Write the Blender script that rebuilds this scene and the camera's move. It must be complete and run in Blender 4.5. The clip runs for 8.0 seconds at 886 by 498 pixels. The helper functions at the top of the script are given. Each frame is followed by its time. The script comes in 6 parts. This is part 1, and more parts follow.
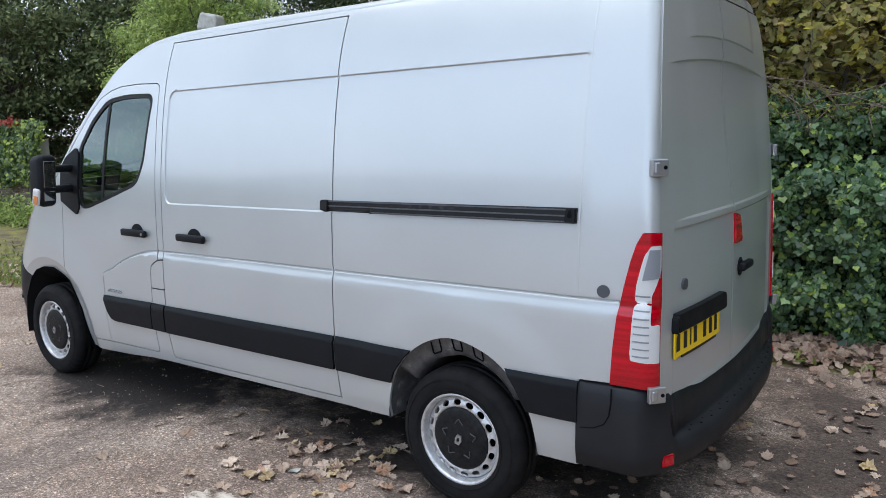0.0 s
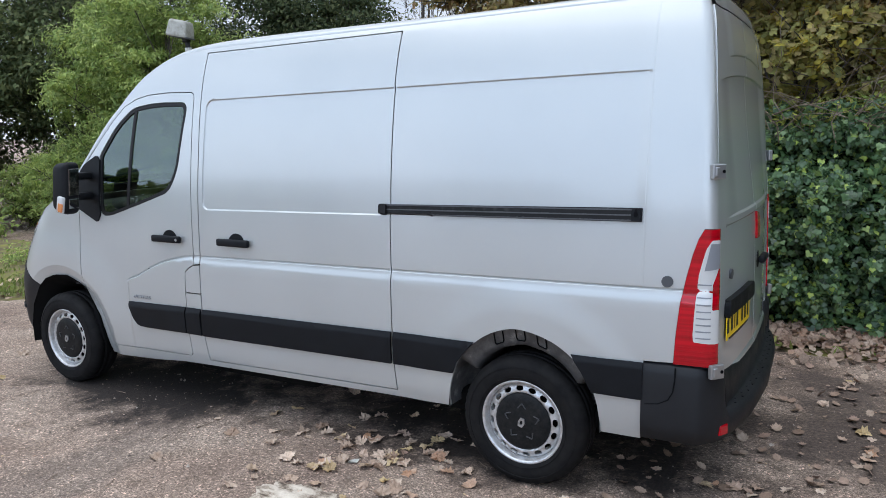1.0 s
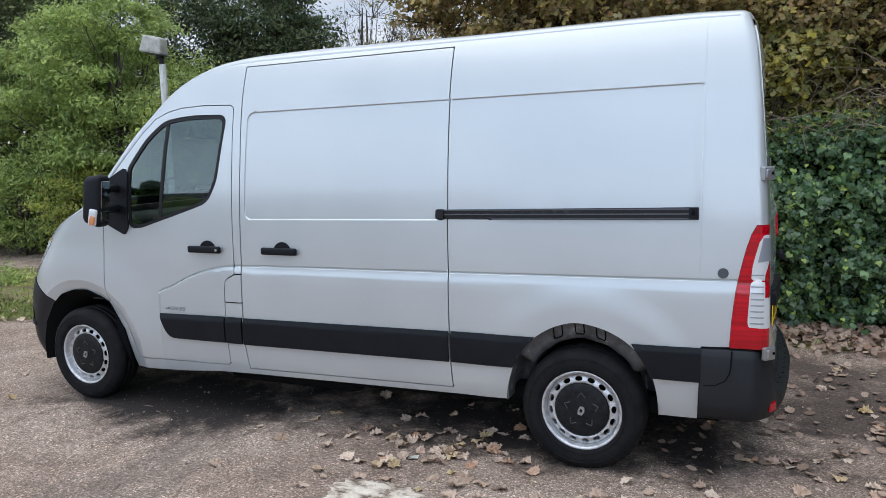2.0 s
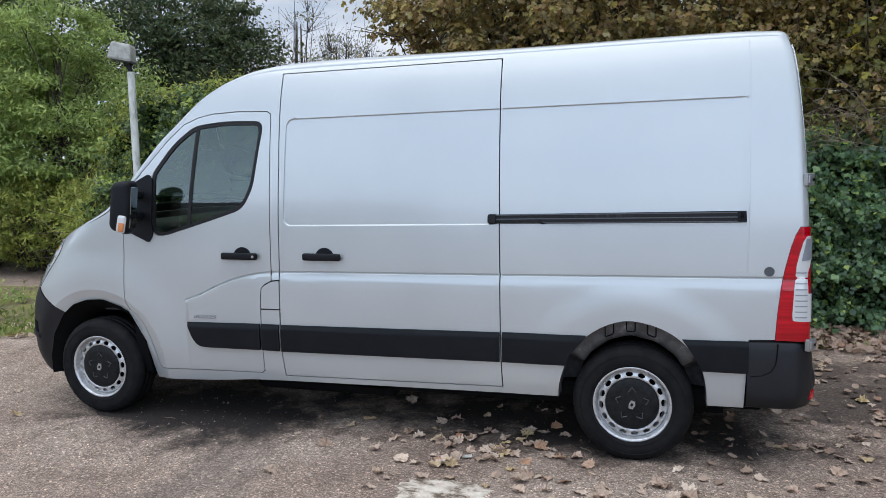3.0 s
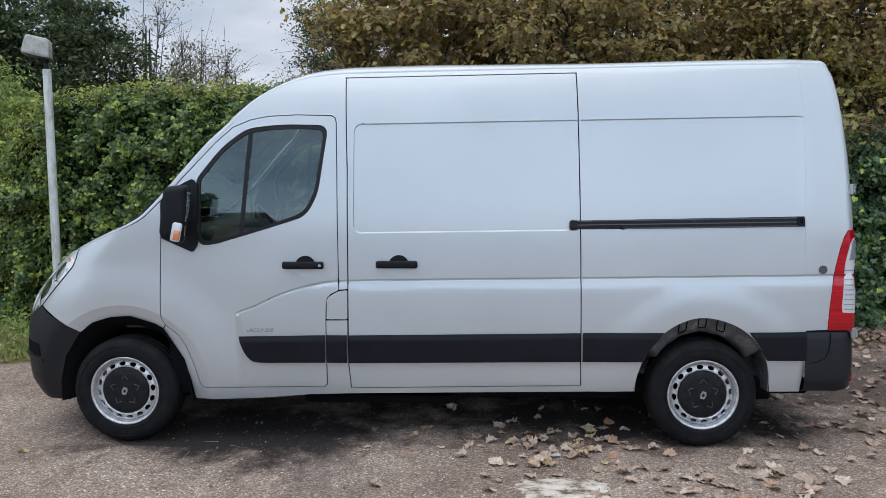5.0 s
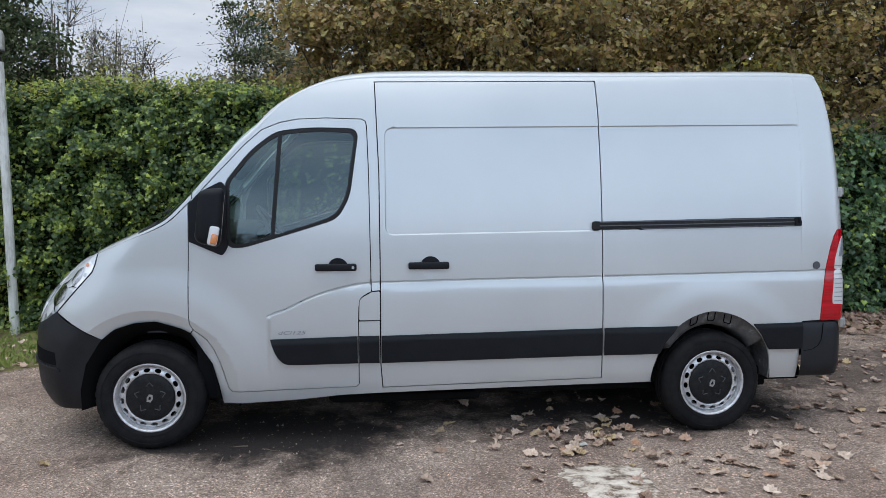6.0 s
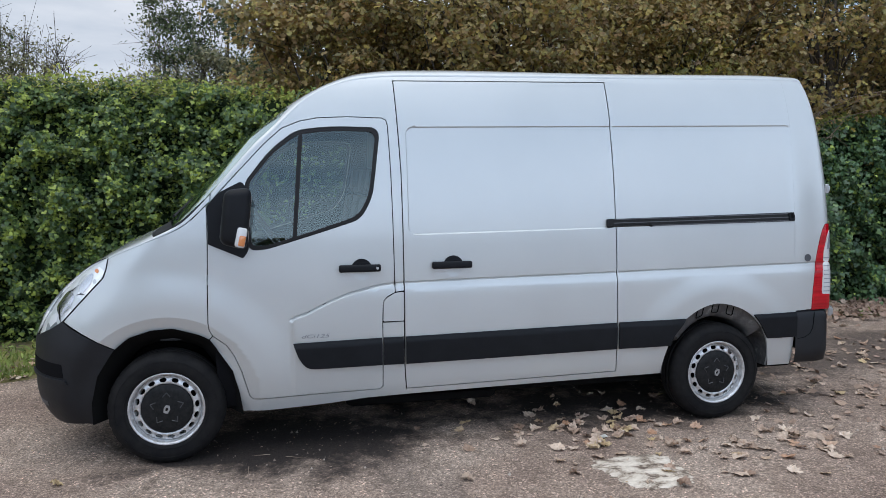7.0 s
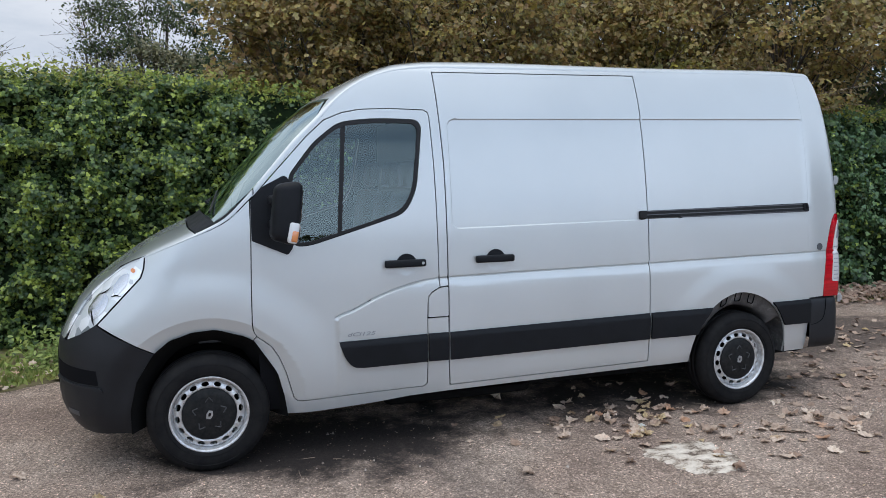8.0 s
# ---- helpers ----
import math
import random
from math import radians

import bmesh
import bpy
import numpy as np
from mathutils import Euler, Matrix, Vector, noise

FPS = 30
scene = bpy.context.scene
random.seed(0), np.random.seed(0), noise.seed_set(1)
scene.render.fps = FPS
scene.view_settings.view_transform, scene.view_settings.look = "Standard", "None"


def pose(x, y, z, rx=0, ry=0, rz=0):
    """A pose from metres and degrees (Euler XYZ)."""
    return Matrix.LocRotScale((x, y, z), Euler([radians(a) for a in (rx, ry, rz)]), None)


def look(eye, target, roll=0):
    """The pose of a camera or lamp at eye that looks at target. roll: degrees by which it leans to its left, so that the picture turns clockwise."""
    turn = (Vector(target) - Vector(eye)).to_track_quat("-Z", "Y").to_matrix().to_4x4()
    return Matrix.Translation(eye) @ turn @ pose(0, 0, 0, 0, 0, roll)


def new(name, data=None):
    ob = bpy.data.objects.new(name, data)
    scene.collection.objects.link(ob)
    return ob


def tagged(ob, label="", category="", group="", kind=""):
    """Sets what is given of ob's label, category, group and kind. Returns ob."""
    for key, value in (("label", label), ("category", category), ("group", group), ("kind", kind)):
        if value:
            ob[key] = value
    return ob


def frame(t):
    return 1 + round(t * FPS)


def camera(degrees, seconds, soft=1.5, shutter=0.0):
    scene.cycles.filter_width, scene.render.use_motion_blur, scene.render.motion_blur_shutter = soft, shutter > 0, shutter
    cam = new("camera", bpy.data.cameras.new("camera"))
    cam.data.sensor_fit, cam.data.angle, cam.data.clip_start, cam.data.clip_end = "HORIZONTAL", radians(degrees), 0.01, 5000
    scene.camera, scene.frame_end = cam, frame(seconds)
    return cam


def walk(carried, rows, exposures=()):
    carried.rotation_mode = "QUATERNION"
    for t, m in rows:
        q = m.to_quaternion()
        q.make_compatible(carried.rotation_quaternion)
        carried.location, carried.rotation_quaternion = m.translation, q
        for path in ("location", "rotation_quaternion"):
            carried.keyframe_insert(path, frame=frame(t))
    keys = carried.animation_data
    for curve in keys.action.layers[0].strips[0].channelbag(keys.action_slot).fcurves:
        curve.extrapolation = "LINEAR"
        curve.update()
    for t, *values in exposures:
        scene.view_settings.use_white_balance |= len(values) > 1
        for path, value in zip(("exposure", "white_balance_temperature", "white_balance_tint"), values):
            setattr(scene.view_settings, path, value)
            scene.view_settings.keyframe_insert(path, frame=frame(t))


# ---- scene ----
cam = camera(61.0, 8.0, soft=0.7)
PATH = [
    (0, (5.592, -2.701, 1.795), (4.44, -1.098, 1.474), -1.1),
    (0.5, (5.379, -2.956, 1.815), (4.309, -1.296, 1.5), -0.9),
    (1, (5.139, -3.333, 1.826), (4.173, -1.61, 1.514), -1.1),
    (1.5, (4.853, -3.597, 1.785), (3.982, -1.82, 1.495), -1.2),
    (1.7, (4.742, -3.719, 1.785), (3.907, -1.923, 1.506), -1.3),
    (3, (3.825, -4.29, 1.736), (3.27, -2.382, 1.512), -0.9),
    (3.5, (3.436, -4.414, 1.73), (2.992, -2.476, 1.519), -0.6),
    (4, (3.015, -4.422, 1.689), (2.699, -2.457, 1.498), -0.3),
    (4.5, (2.623, -4.528, 1.666), (2.421, -2.546, 1.49), -0.2),
    (5.8, (1.545, -4.704, 1.729), (1.693, -2.719, 1.536), 0.0),
    (6, (1.391, -4.725, 1.732), (1.583, -2.744, 1.539), -0.0),
    (6.5, (1.024, -4.717, 1.702), (1.34, -2.751, 1.519), -0.1),
    (7, (0.663, -4.615, 1.703), (1.097, -2.671, 1.52), -0.3),
    (7.5, (0.285, -4.517, 1.707), (0.817, -2.598, 1.518), -0.5),
    (8, (-0.059, -4.351, 1.678), (0.574, -2.464, 1.488), -0.6),
]
walk(cam, [(t, look(eye, target, roll)) for t, eye, target, roll in PATH], [(0, 1.25), (1.5, 1.20), (3.0, 1.10), (4.5, 1.00), (6.0, 1.00), (8.0, 1.04)])

# ---- sky and light ----
world = bpy.data.worlds.new("sky")
scene.world = world
world.use_nodes = True
wn, wl = world.node_tree.nodes, world.node_tree.links
wn.clear()
w_out, w_bg, w_bg2, w_mix = wn.new("ShaderNodeOutputWorld"), wn.new("ShaderNodeBackground"), wn.new("ShaderNodeBackground"), wn.new("ShaderNodeMixShader")
w_sky = wn.new("ShaderNodeTexSky")
w_sky.sky_type, w_sky.sun_disc = "NISHITA", False
w_sky.sun_elevation, w_sky.sun_rotation = radians(80), radians(-127)
w_co, w_map, w_noise, w_ramp, w_tone = wn.new("ShaderNodeTexCoord"), wn.new("ShaderNodeMapping"), wn.new("ShaderNodeTexNoise"), wn.new("ShaderNodeValToRGB"), wn.new("ShaderNodeValToRGB")
w_map.inputs["Scale"].default_value = (1.5, 1.5, 5.0)
w_noise.inputs["Scale"].default_value, w_noise.inputs["Detail"].default_value, w_noise.inputs["Roughness"].default_value = 1.6, 7, .55
w_ramp.color_ramp.elements[0].position, w_ramp.color_ramp.elements[1].position = .18, .40
w_tone.color_ramp.elements[0].position, w_tone.color_ramp.elements[1].position = .38, .58
w_tone.color_ramp.elements[0].color, w_tone.color_ramp.elements[1].color = (.46, .63, .91, 1), (.72, .90, 1.185, 1)
wl.new(w_co.outputs["Generated"], w_map.inputs["Vector"])
wl.new(w_map.outputs["Vector"], w_noise.inputs["Vector"])
wl.new(w_noise.outputs["Fac"], w_ramp.inputs["Fac"])
wl.new(w_noise.outputs["Fac"], w_tone.inputs["Fac"])
wl.new(w_sky.outputs["Color"], w_bg.inputs["Color"])
w_bg.inputs["Strength"].default_value = .10
# a clouded sky: grey-white and thick beyond the hedge, thinner, bluer and brighter across the yard
w_dot, w_el = wn.new("ShaderNodeVectorMath"), wn.new("ShaderNodeMapRange")
w_dot.operation = "DOT_PRODUCT"
w_dot.inputs[1].default_value = (0, -.76, .56)
wl.new(w_co.outputs["Generated"], w_dot.inputs[0])
wl.new(w_dot.outputs["Value"], w_el.inputs["Value"])
w_el.inputs["From Min"].default_value, w_el.inputs["From Max"].default_value = -.65, .95
w_el.inputs["To Min"].default_value, w_el.inputs["To Max"].default_value = .31, .80
w_tint, w_mul = wn.new("ShaderNodeValToRGB"), wn.new("ShaderNodeMix")
w_tint.color_ramp.elements[0].position, w_tint.color_ramp.elements[1].position = .45, .85
w_tint.color_ramp.elements[0].color, w_tint.color_ramp.elements[1].color = (1.25, 1.07, .91, 1), (1, 1, 1, 1)
w_mul.data_type, w_mul.blend_type = "RGBA", "MULTIPLY"
w_mul.inputs[0].default_value = 1
wl.new(w_el.outputs["Result"], w_tint.inputs["Fac"])
wl.new(w_tone.outputs["Color"], w_mul.inputs[6])
wl.new(w_tint.outputs["Color"], w_mul.inputs[7])
wl.new(w_mul.outputs[2], w_bg2.inputs["Color"])
# hazier and so brighter low down than overhead
w_sep, w_low, w_str = wn.new("ShaderNodeSeparateXYZ"), wn.new("ShaderNodeMapRange"), wn.new("ShaderNodeMath")
wl.new(w_co.outputs["Generated"], w_sep.inputs[0])
wl.new(w_sep.outputs["Z"], w_low.inputs["Value"])
w_low.inputs["From Min"].default_value, w_low.inputs["From Max"].default_value = .02, .62
w_low.inputs["To Min"].default_value, w_low.inputs["To Max"].default_value = 1.46, .74
w_str.operation = "MULTIPLY"
wl.new(w_el.outputs["Result"], w_str.inputs[0])
wl.new(w_low.outputs["Result"], w_str.inputs[1])
wl.new(w_str.outputs[0], w_bg2.inputs["Strength"])
wl.new(w_ramp.outputs["Color"], w_mix.inputs["Fac"])
wl.new(w_bg.outputs[0], w_mix.inputs[1])
wl.new(w_bg2.outputs[0], w_mix.inputs[2])
wl.new(w_mix.outputs[0], w_out.inputs["Surface"])

sun = new("sun", bpy.data.lights.new("sun", "SUN"))
sun.data.energy, sun.data.angle, sun.data.color = .75, radians(70), (1, .97, .92)
sun.matrix_world = look((-1.2, -.9, 9.0), (0, 0, 0))

# ---- materials ----


def material(name, color, rough=.5, metal=0., **more):
    m = bpy.data.materials.new(name)
    m.use_nodes = True
    b = m.node_tree.nodes["Principled BSDF"]
    b.inputs["Base Color"].default_value = (*color, 1)
    b.inputs["Roughness"].default_value, b.inputs["Metallic"].default_value = rough, metal
    for k, v in more.items():
        b.inputs[k.replace("_", " ")].default_value = v
    return m


def add(m, kind, **sockets):
    n = m.node_tree.nodes.new(kind)
    for k, v in sockets.items():
        n.inputs[k].default_value = v
    return n


def wire(m, a, b):
    m.node_tree.links.new(a, b)


def grain(m, scale, detail=6, rough=.6, stretch=(1, 1, 1)):
    """Noise in real-world size: returns its factor socket."""
    co, mp = add(m, "ShaderNodeTexCoord"), add(m, "ShaderNodeMapping", Scale=stretch)
    n = add(m, "ShaderNodeTexNoise", Scale=scale, Detail=detail, Roughness=rough)
    geo = add(m, "ShaderNodeNewGeometry")
    wire(m, geo.outputs["Position"], mp.inputs["Vector"])
    wire(m, mp.outputs["Vector"], n.inputs["Vector"])
    return n.outputs["Fac"]


def ramp(m, fac, *stops):
    r = add(m, "ShaderNodeValToRGB")
    e = r.color_ramp.elements
    while len(e) < len(stops):
        e.new(.5)
    for k, (p, c) in zip(e, stops):
        k.position, k.color = p, (*c, 1) if len(c) == 3 else c
    wire(m, fac, r.inputs["Fac"])
    return r.outputs["Color"]


def mix(m, fac, a, b, kind="MIX"):
    n = m.node_tree.nodes.new("ShaderNodeMix")
    n.data_type, n.blend_type = "RGBA", kind
    for sock, v in ((n.inputs[0], fac), (n.inputs[6], a), (n.inputs[7], b)):
        if isinstance(v, (float, int)):
            sock.default_value = v
        elif isinstance(v, tuple):
            sock.default_value = (*v, 1)
        else:
            wire(m, v, sock)
    return n.outputs[2]


def bump(m, height, strength=.3, dist=.01):
    n = add(m, "ShaderNodeBump", Strength=strength, Distance=dist)
    wire(m, height, n.inputs["Height"])
    wire(m, n.outputs["Normal"], m.node_tree.nodes["Principled BSDF"].inputs["Normal"])


def base(m, color):
    wire(m, color, m.node_tree.nodes["Principled BSDF"].inputs["Base Color"])


def gloss(m, value):
    wire(m, value, m.node_tree.nodes["Principled BSDF"].inputs["Roughness"])


# silver metallic paint with a clear coat, a faint film of dust
PAINT = material("silver_paint", (.52, .542, .54), .40, .43, Coat_Weight=1.0, Coat_Roughness=.10)
d = grain(PAINT, 1.1, 3, .5)
base(PAINT, ramp(PAINT, d, (.35, (.50, .522, .52)), (.65, (.54, .562, .56))))
gloss(PAINT, ramp(PAINT, d, (.35, (.36, .36, .36)), (.65, (.42, .42, .42))))

PLASTIC = material("black_plastic", (.014, .015, .018), .55, Specular_IOR_Level=.2)
d = grain(PLASTIC, 7, 8, .7)
base(PLASTIC, ramp(PLASTIC, d, (.35, (.004, .005, .0068)), (.75, (.010, .011, .0135))))
gloss(PLASTIC, ramp(PLASTIC, d, (.3, (.45, .45, .45)), (.7, (.65, .65, .65))))
bump(PLASTIC, grain(PLASTIC, 700, 2), .15, .001)

BUMPER = material("faded_bumper_plastic", (.016, .017, .02), .55, Specular_IOR_Level=.3)
d = grain(BUMPER, 5, 8, .7)
base(BUMPER, ramp(BUMPER, d, (.35, (.009, .010, .012)), (.75, (.018, .019, .022))))
gloss(BUMPER, ramp(BUMPER, d, (.3, (.42, .42, .42)), (.7, (.62, .62, .62))))
bump(BUMPER, grain(BUMPER, 500, 2), .15, .001)
RUBBER = material("seal_rubber", (.010, .010, .011), .6, Specular_IOR_Level=.3)
GAP = material("shut_gap", (.005, .005, .006), .9, Specular_IOR_Level=.1)
TYRE = material("tyre_rubber", (.010, .010, .011), .75, Specular_IOR_Level=.2)
d = grain(TYRE, 14, 8, .7)
base(TYRE, ramp(TYRE, d, (.35, (.004, .004, .005)), (.8, (.016, .015, .014))))
bump(TYRE, grain(TYRE, 300, 3), .2, .001)
RIM = material("wheel_steel", (.62, .63, .64), .38, .65)
d = grain(RIM, 30, 8, .7)
base(RIM, ramp(RIM, d, (.40, (.66, .67, .68)), (.72, (.42, .40, .38))))
CAP = material("hub_plastic", (.02, .021, .024), .45, Specular_IOR_Level=.15)
d = grain(CAP, 40, 8, .7)
base(CAP, ramp(CAP, d, (.35, (.006, .007, .008)), (.8, (.028, .027, .026))))
CHROME = material("bright_metal", (.75, .75, .76), .18, 1.0)
HINGE = material("hinge_metal", (.42, .43, .44), .38, .8)
MIRROR = material("mirror_glass", (.34, .36, .38), .03, 1.0)
RED = material("red_lens", (.45, .001, .004), .18, Specular_IOR_Level=.3, Coat_Weight=.5, Coat_Roughness=.03)
d = grain(RED, 60, 2, .5, (.02, .02, 1))
base(RED, ramp(RED, d, (.35, (.33, .000, .006)), (.65, (.55, .001, .012))))
CLEAR = material("clear_lens", (.60, .60, .59), .14, Coat_Weight=1.0, Coat_Roughness=.03)
LENSRIB = material("lens_rib", (.22, .23, .25), .3)
AMBER = material("amber_lens", (.66, .24, .08), .2, Coat_Weight=1.0)
LAMP = material("headlamp_reflector", (.80, .82, .83), .25, .25, Coat_Weight=1.0, Coat_Roughness=.03)
# cell greys paint the bright and dark reflections of the lamp's facets
geo, vor = add(LAMP, "ShaderNodeNewGeometry"), add(LAMP, "ShaderNodeTexVoronoi", Scale=14.0)
wire(LAMP, geo.outputs["Position"], vor.inputs["Vector"])
sepc = add(LAMP, "ShaderNodeSeparateColor")
wire(LAMP, vor.outputs["Color"], sepc.inputs[0])
base(LAMP, ramp(LAMP, sepc.outputs[0], (.0, (.20, .22, .23)), (.15, (.52, .55, .56)), (.6, (.72, .75, .76)), (1.0, (.95, .96, .96))))
RAIL = material("rail_lip", (.075, .078, .084), .35)
GREY = material("grey_cap", (.065, .07, .078), .5)
YELLOW = material("plate_yellow", (.85, .56, .01), .4)
INK = material("plate_ink", (.01, .01, .01), .5)
CLOTH = material("seat_cloth", (.035, .036, .04), .85)
bump(CLOTH, grain(CLOTH, 250, 3), .3, .002)
DASH = material("dash_plastic", (.03, .03, .032), .6)
PANEL = material("bulkhead_panel", (.10, .10, .10), .7)
LINER = material("arch_metal", (.26, .26, .255), .42, .2)
d = grain(LINER, 12, 8, .7)
base(LINER, ramp(LINER, d, (.40, (.06, .06, .062)), (.58, (.11, .11, .11)), (.70, (.32, .31, .30))))
UNDER = material("underbody", (.006, .006, .006), .9, Specular_IOR_Level=.1)



def glass_material(name, tint, flat, power):
    """A thin pane: clear straight through, mirrored more at a slant."""
    m = material(name, (.5, .5, .5), .02)
    see, shine, both, lw = add(m, "ShaderNodeBsdfTransparent", Color=(*tint, 1)), add(m, "ShaderNodeBsdfGlossy", Color=(.86, 1, .98, 1), Roughness=.015), add(m, "ShaderNodeMixShader"), add(m, "ShaderNodeLayerWeight", Blend=.5)
    steep, rise = add(m, "ShaderNodeMath"), add(m, "ShaderNodeMapRange")
    steep.operation = "POWER"
    steep.inputs[1].default_value = power
    rise.inputs["To Min"].default_value = flat
    wire(m, lw.outputs["Facing"], steep.inputs[0])
    wire(m, steep.outputs[0], rise.inputs["Value"])
    wire(m, rise.outputs["Result"], both.inputs[0])
    wire(m, see.outputs[0], both.inputs[1])
    wire(m, shine.outputs[0], both.inputs[2])
    wire(m, both.outputs[0], m.node_tree.nodes["Material Output"].inputs["Surface"])
    m.node_tree.nodes.remove(m.node_tree.nodes["Principled BSDF"])
    return m


GLASS = glass_material("side_glass", (.43, .55, .48), .092, 4.0)
SCREEN = glass_material("windscreen_glass", (.45, .56, .50), .22, 1.5)
WHITE = material("white_paint", (.62, .62, .58), .6)
d = grain(WHITE, 9, 8, .7, (1, 1, .3))
base(WHITE, ramp(WHITE, d, (.31, (.07, .06, .05)), (.38, (.42, .41, .36)), (.52, (.64, .64, .59)), (.8, (.70, .70, .67))))
bump(WHITE, d, .3, .004)

# ground
ASPHALT = material("worn_asphalt", (.20, .175, .16), .85)
a1 = grain(ASPHALT, 120, 4, .75)
a2 = grain(ASPHALT, .9, 9, .62)
a3 = grain(ASPHALT, 42, 6, .8)
a4 = grain(ASPHALT, 5, 8, .7)
c = ramp(ASPHALT, a2, (.36, (.238, .170, .134)), (.50, (.325, .242, .190)), (.64, (.40, .312, .250)))
c = mix(ASPHALT, 1.0, c, ramp(ASPHALT, a4, (.34, (.74, .72, .70)), (.50, (1, 1, 1)), (.66, (1.14, 1.14, 1.14))), "MULTIPLY")
c = mix(ASPHALT, 1.0, c, ramp(ASPHALT, a3, (.36, (.50, .47, .45)), (.47, (.94, .94, .94)), (.64, (1.35, 1.35, 1.35))), "MULTIPLY")
c = mix(ASPHALT, 1.0, c, ramp(ASPHALT, a1, (.38, (.42, .40, .38)), (.47, (.88, .88, .88)), (.55, (1.10, 1.10, 1.10)), (.63, (1.8, 1.8, 1.8))), "MULTIPLY")
# small stones in the binder, each of its own tone
gpos, stone = add(ASPHALT, "ShaderNodeNewGeometry"), add(ASPHALT, "ShaderNodeTexVoronoi", Scale=95.0)
wire(ASPHALT, gpos.outputs["Position"], stone.inputs["Vector"])
stone_c = add(ASPHALT, "ShaderNodeSeparateColor")
wire(ASPHALT, stone.outputs["Color"], stone_c.inputs[0])
c = mix(ASPHALT, 1.0, c, ramp(ASPHALT, stone_c.outputs[0], (.0, (.58, .56, .55)), (.5, (.95, .95, .95)), (.86, (1.15, 1.15, 1.15)), (1.0, (2.1, 2.1, 2.1))), "MULTIPLY")
# damp, oil-darkened ground: broad soft stains; the first two also paint under-van shade
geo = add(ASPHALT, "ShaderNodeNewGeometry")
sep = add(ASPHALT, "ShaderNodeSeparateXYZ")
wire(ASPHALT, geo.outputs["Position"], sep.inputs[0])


def near(m, sock, centre, half):
    n = add(m, "ShaderNodeMath")
    n.operation = "SUBTRACT"
    wire(m, sock, n.inputs[0])
    n.inputs[1].default_value = centre
    a = add(m, "ShaderNodeMath")
    a.operation = "DIVIDE"
    wire(m, n.outputs[0], a.inputs[0])
    a.inputs[1].default_value = half
    q = add(m, "ShaderNodeMath")
    q.operation = "MULTIPLY"
    wire(m, a.outputs[0], q.inputs[0])
    wire(m, a.outputs[0], q.inputs[1])
    return q.outputs[0]


def total(m, *socks):
    out = socks[0]
    for k in socks[1:]:
        n = add(m, "ShaderNodeMath")
        n.operation = "ADD"
        wire(m, out, n.inputs[0])
        if isinstance(k, float):
            n.inputs[1].default_value = k
        else:
            wire(m, k, n.inputs[1])
        out = n.outputs[0]
    return out


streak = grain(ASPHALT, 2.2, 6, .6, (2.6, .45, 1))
# ellipses one and two add the van's shade to real damp patches
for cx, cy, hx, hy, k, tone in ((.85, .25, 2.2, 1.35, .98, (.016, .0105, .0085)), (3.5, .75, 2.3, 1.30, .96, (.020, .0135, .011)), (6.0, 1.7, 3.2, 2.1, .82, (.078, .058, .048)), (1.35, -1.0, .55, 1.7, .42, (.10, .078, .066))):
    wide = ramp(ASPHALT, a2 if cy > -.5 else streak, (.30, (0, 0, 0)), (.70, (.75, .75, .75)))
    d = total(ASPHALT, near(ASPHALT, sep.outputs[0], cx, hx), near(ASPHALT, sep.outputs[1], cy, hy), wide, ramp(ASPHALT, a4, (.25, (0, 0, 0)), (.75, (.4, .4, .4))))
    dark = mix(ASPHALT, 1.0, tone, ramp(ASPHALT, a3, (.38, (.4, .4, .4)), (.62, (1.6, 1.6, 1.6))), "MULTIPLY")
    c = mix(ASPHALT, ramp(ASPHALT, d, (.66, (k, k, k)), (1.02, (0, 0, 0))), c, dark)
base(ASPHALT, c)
bump(ASPHALT, mix(ASPHALT, .5, a1, a3), .8, .012)


def leaf_material(name, *tones, rough=.5, sheen=.25, shine=.22, young=None):
    """Leaves whose tone differs from one to the next."""
    m = material(name, tones[0], rough, Specular_IOR_Level=shine)
    geo = add(m, "ShaderNodeNewGeometry")
    col = ramp(m, geo.outputs["Random Per Island"], *[(i / max(1, len(tones) - 1), t) for i, t in enumerate(tones)])
    n = grain(m, 3.4, 5, .7)
    col = mix(m, .85, col, ramp(m, n, (.36, (.50, .53, .54)), (.60, (1.3, 1.25, 1.05))), "MULTIPLY")
    if young:
        col = mix(m, ramp(m, grain(m, 6.5, 4, .6), (.53, (0, 0, 0)), (.62, (.8, .8, .8))), col, young)
    base(m, col)
    b = m.node_tree.nodes["Principled BSDF"]
    tr = add(m, "ShaderNodeBsdfTranslucent")
    wire(m, col, tr.inputs["Color"])
    mx = add(m, "ShaderNodeMixShader", Fac=sheen)
    wire(m, b.outputs[0], mx.inputs[1])
    wire(m, tr.outputs[0], mx.inputs[2])
    wire(m, mx.outputs[0], m.node_tree.nodes["Material Output"].inputs["Surface"])
    return m


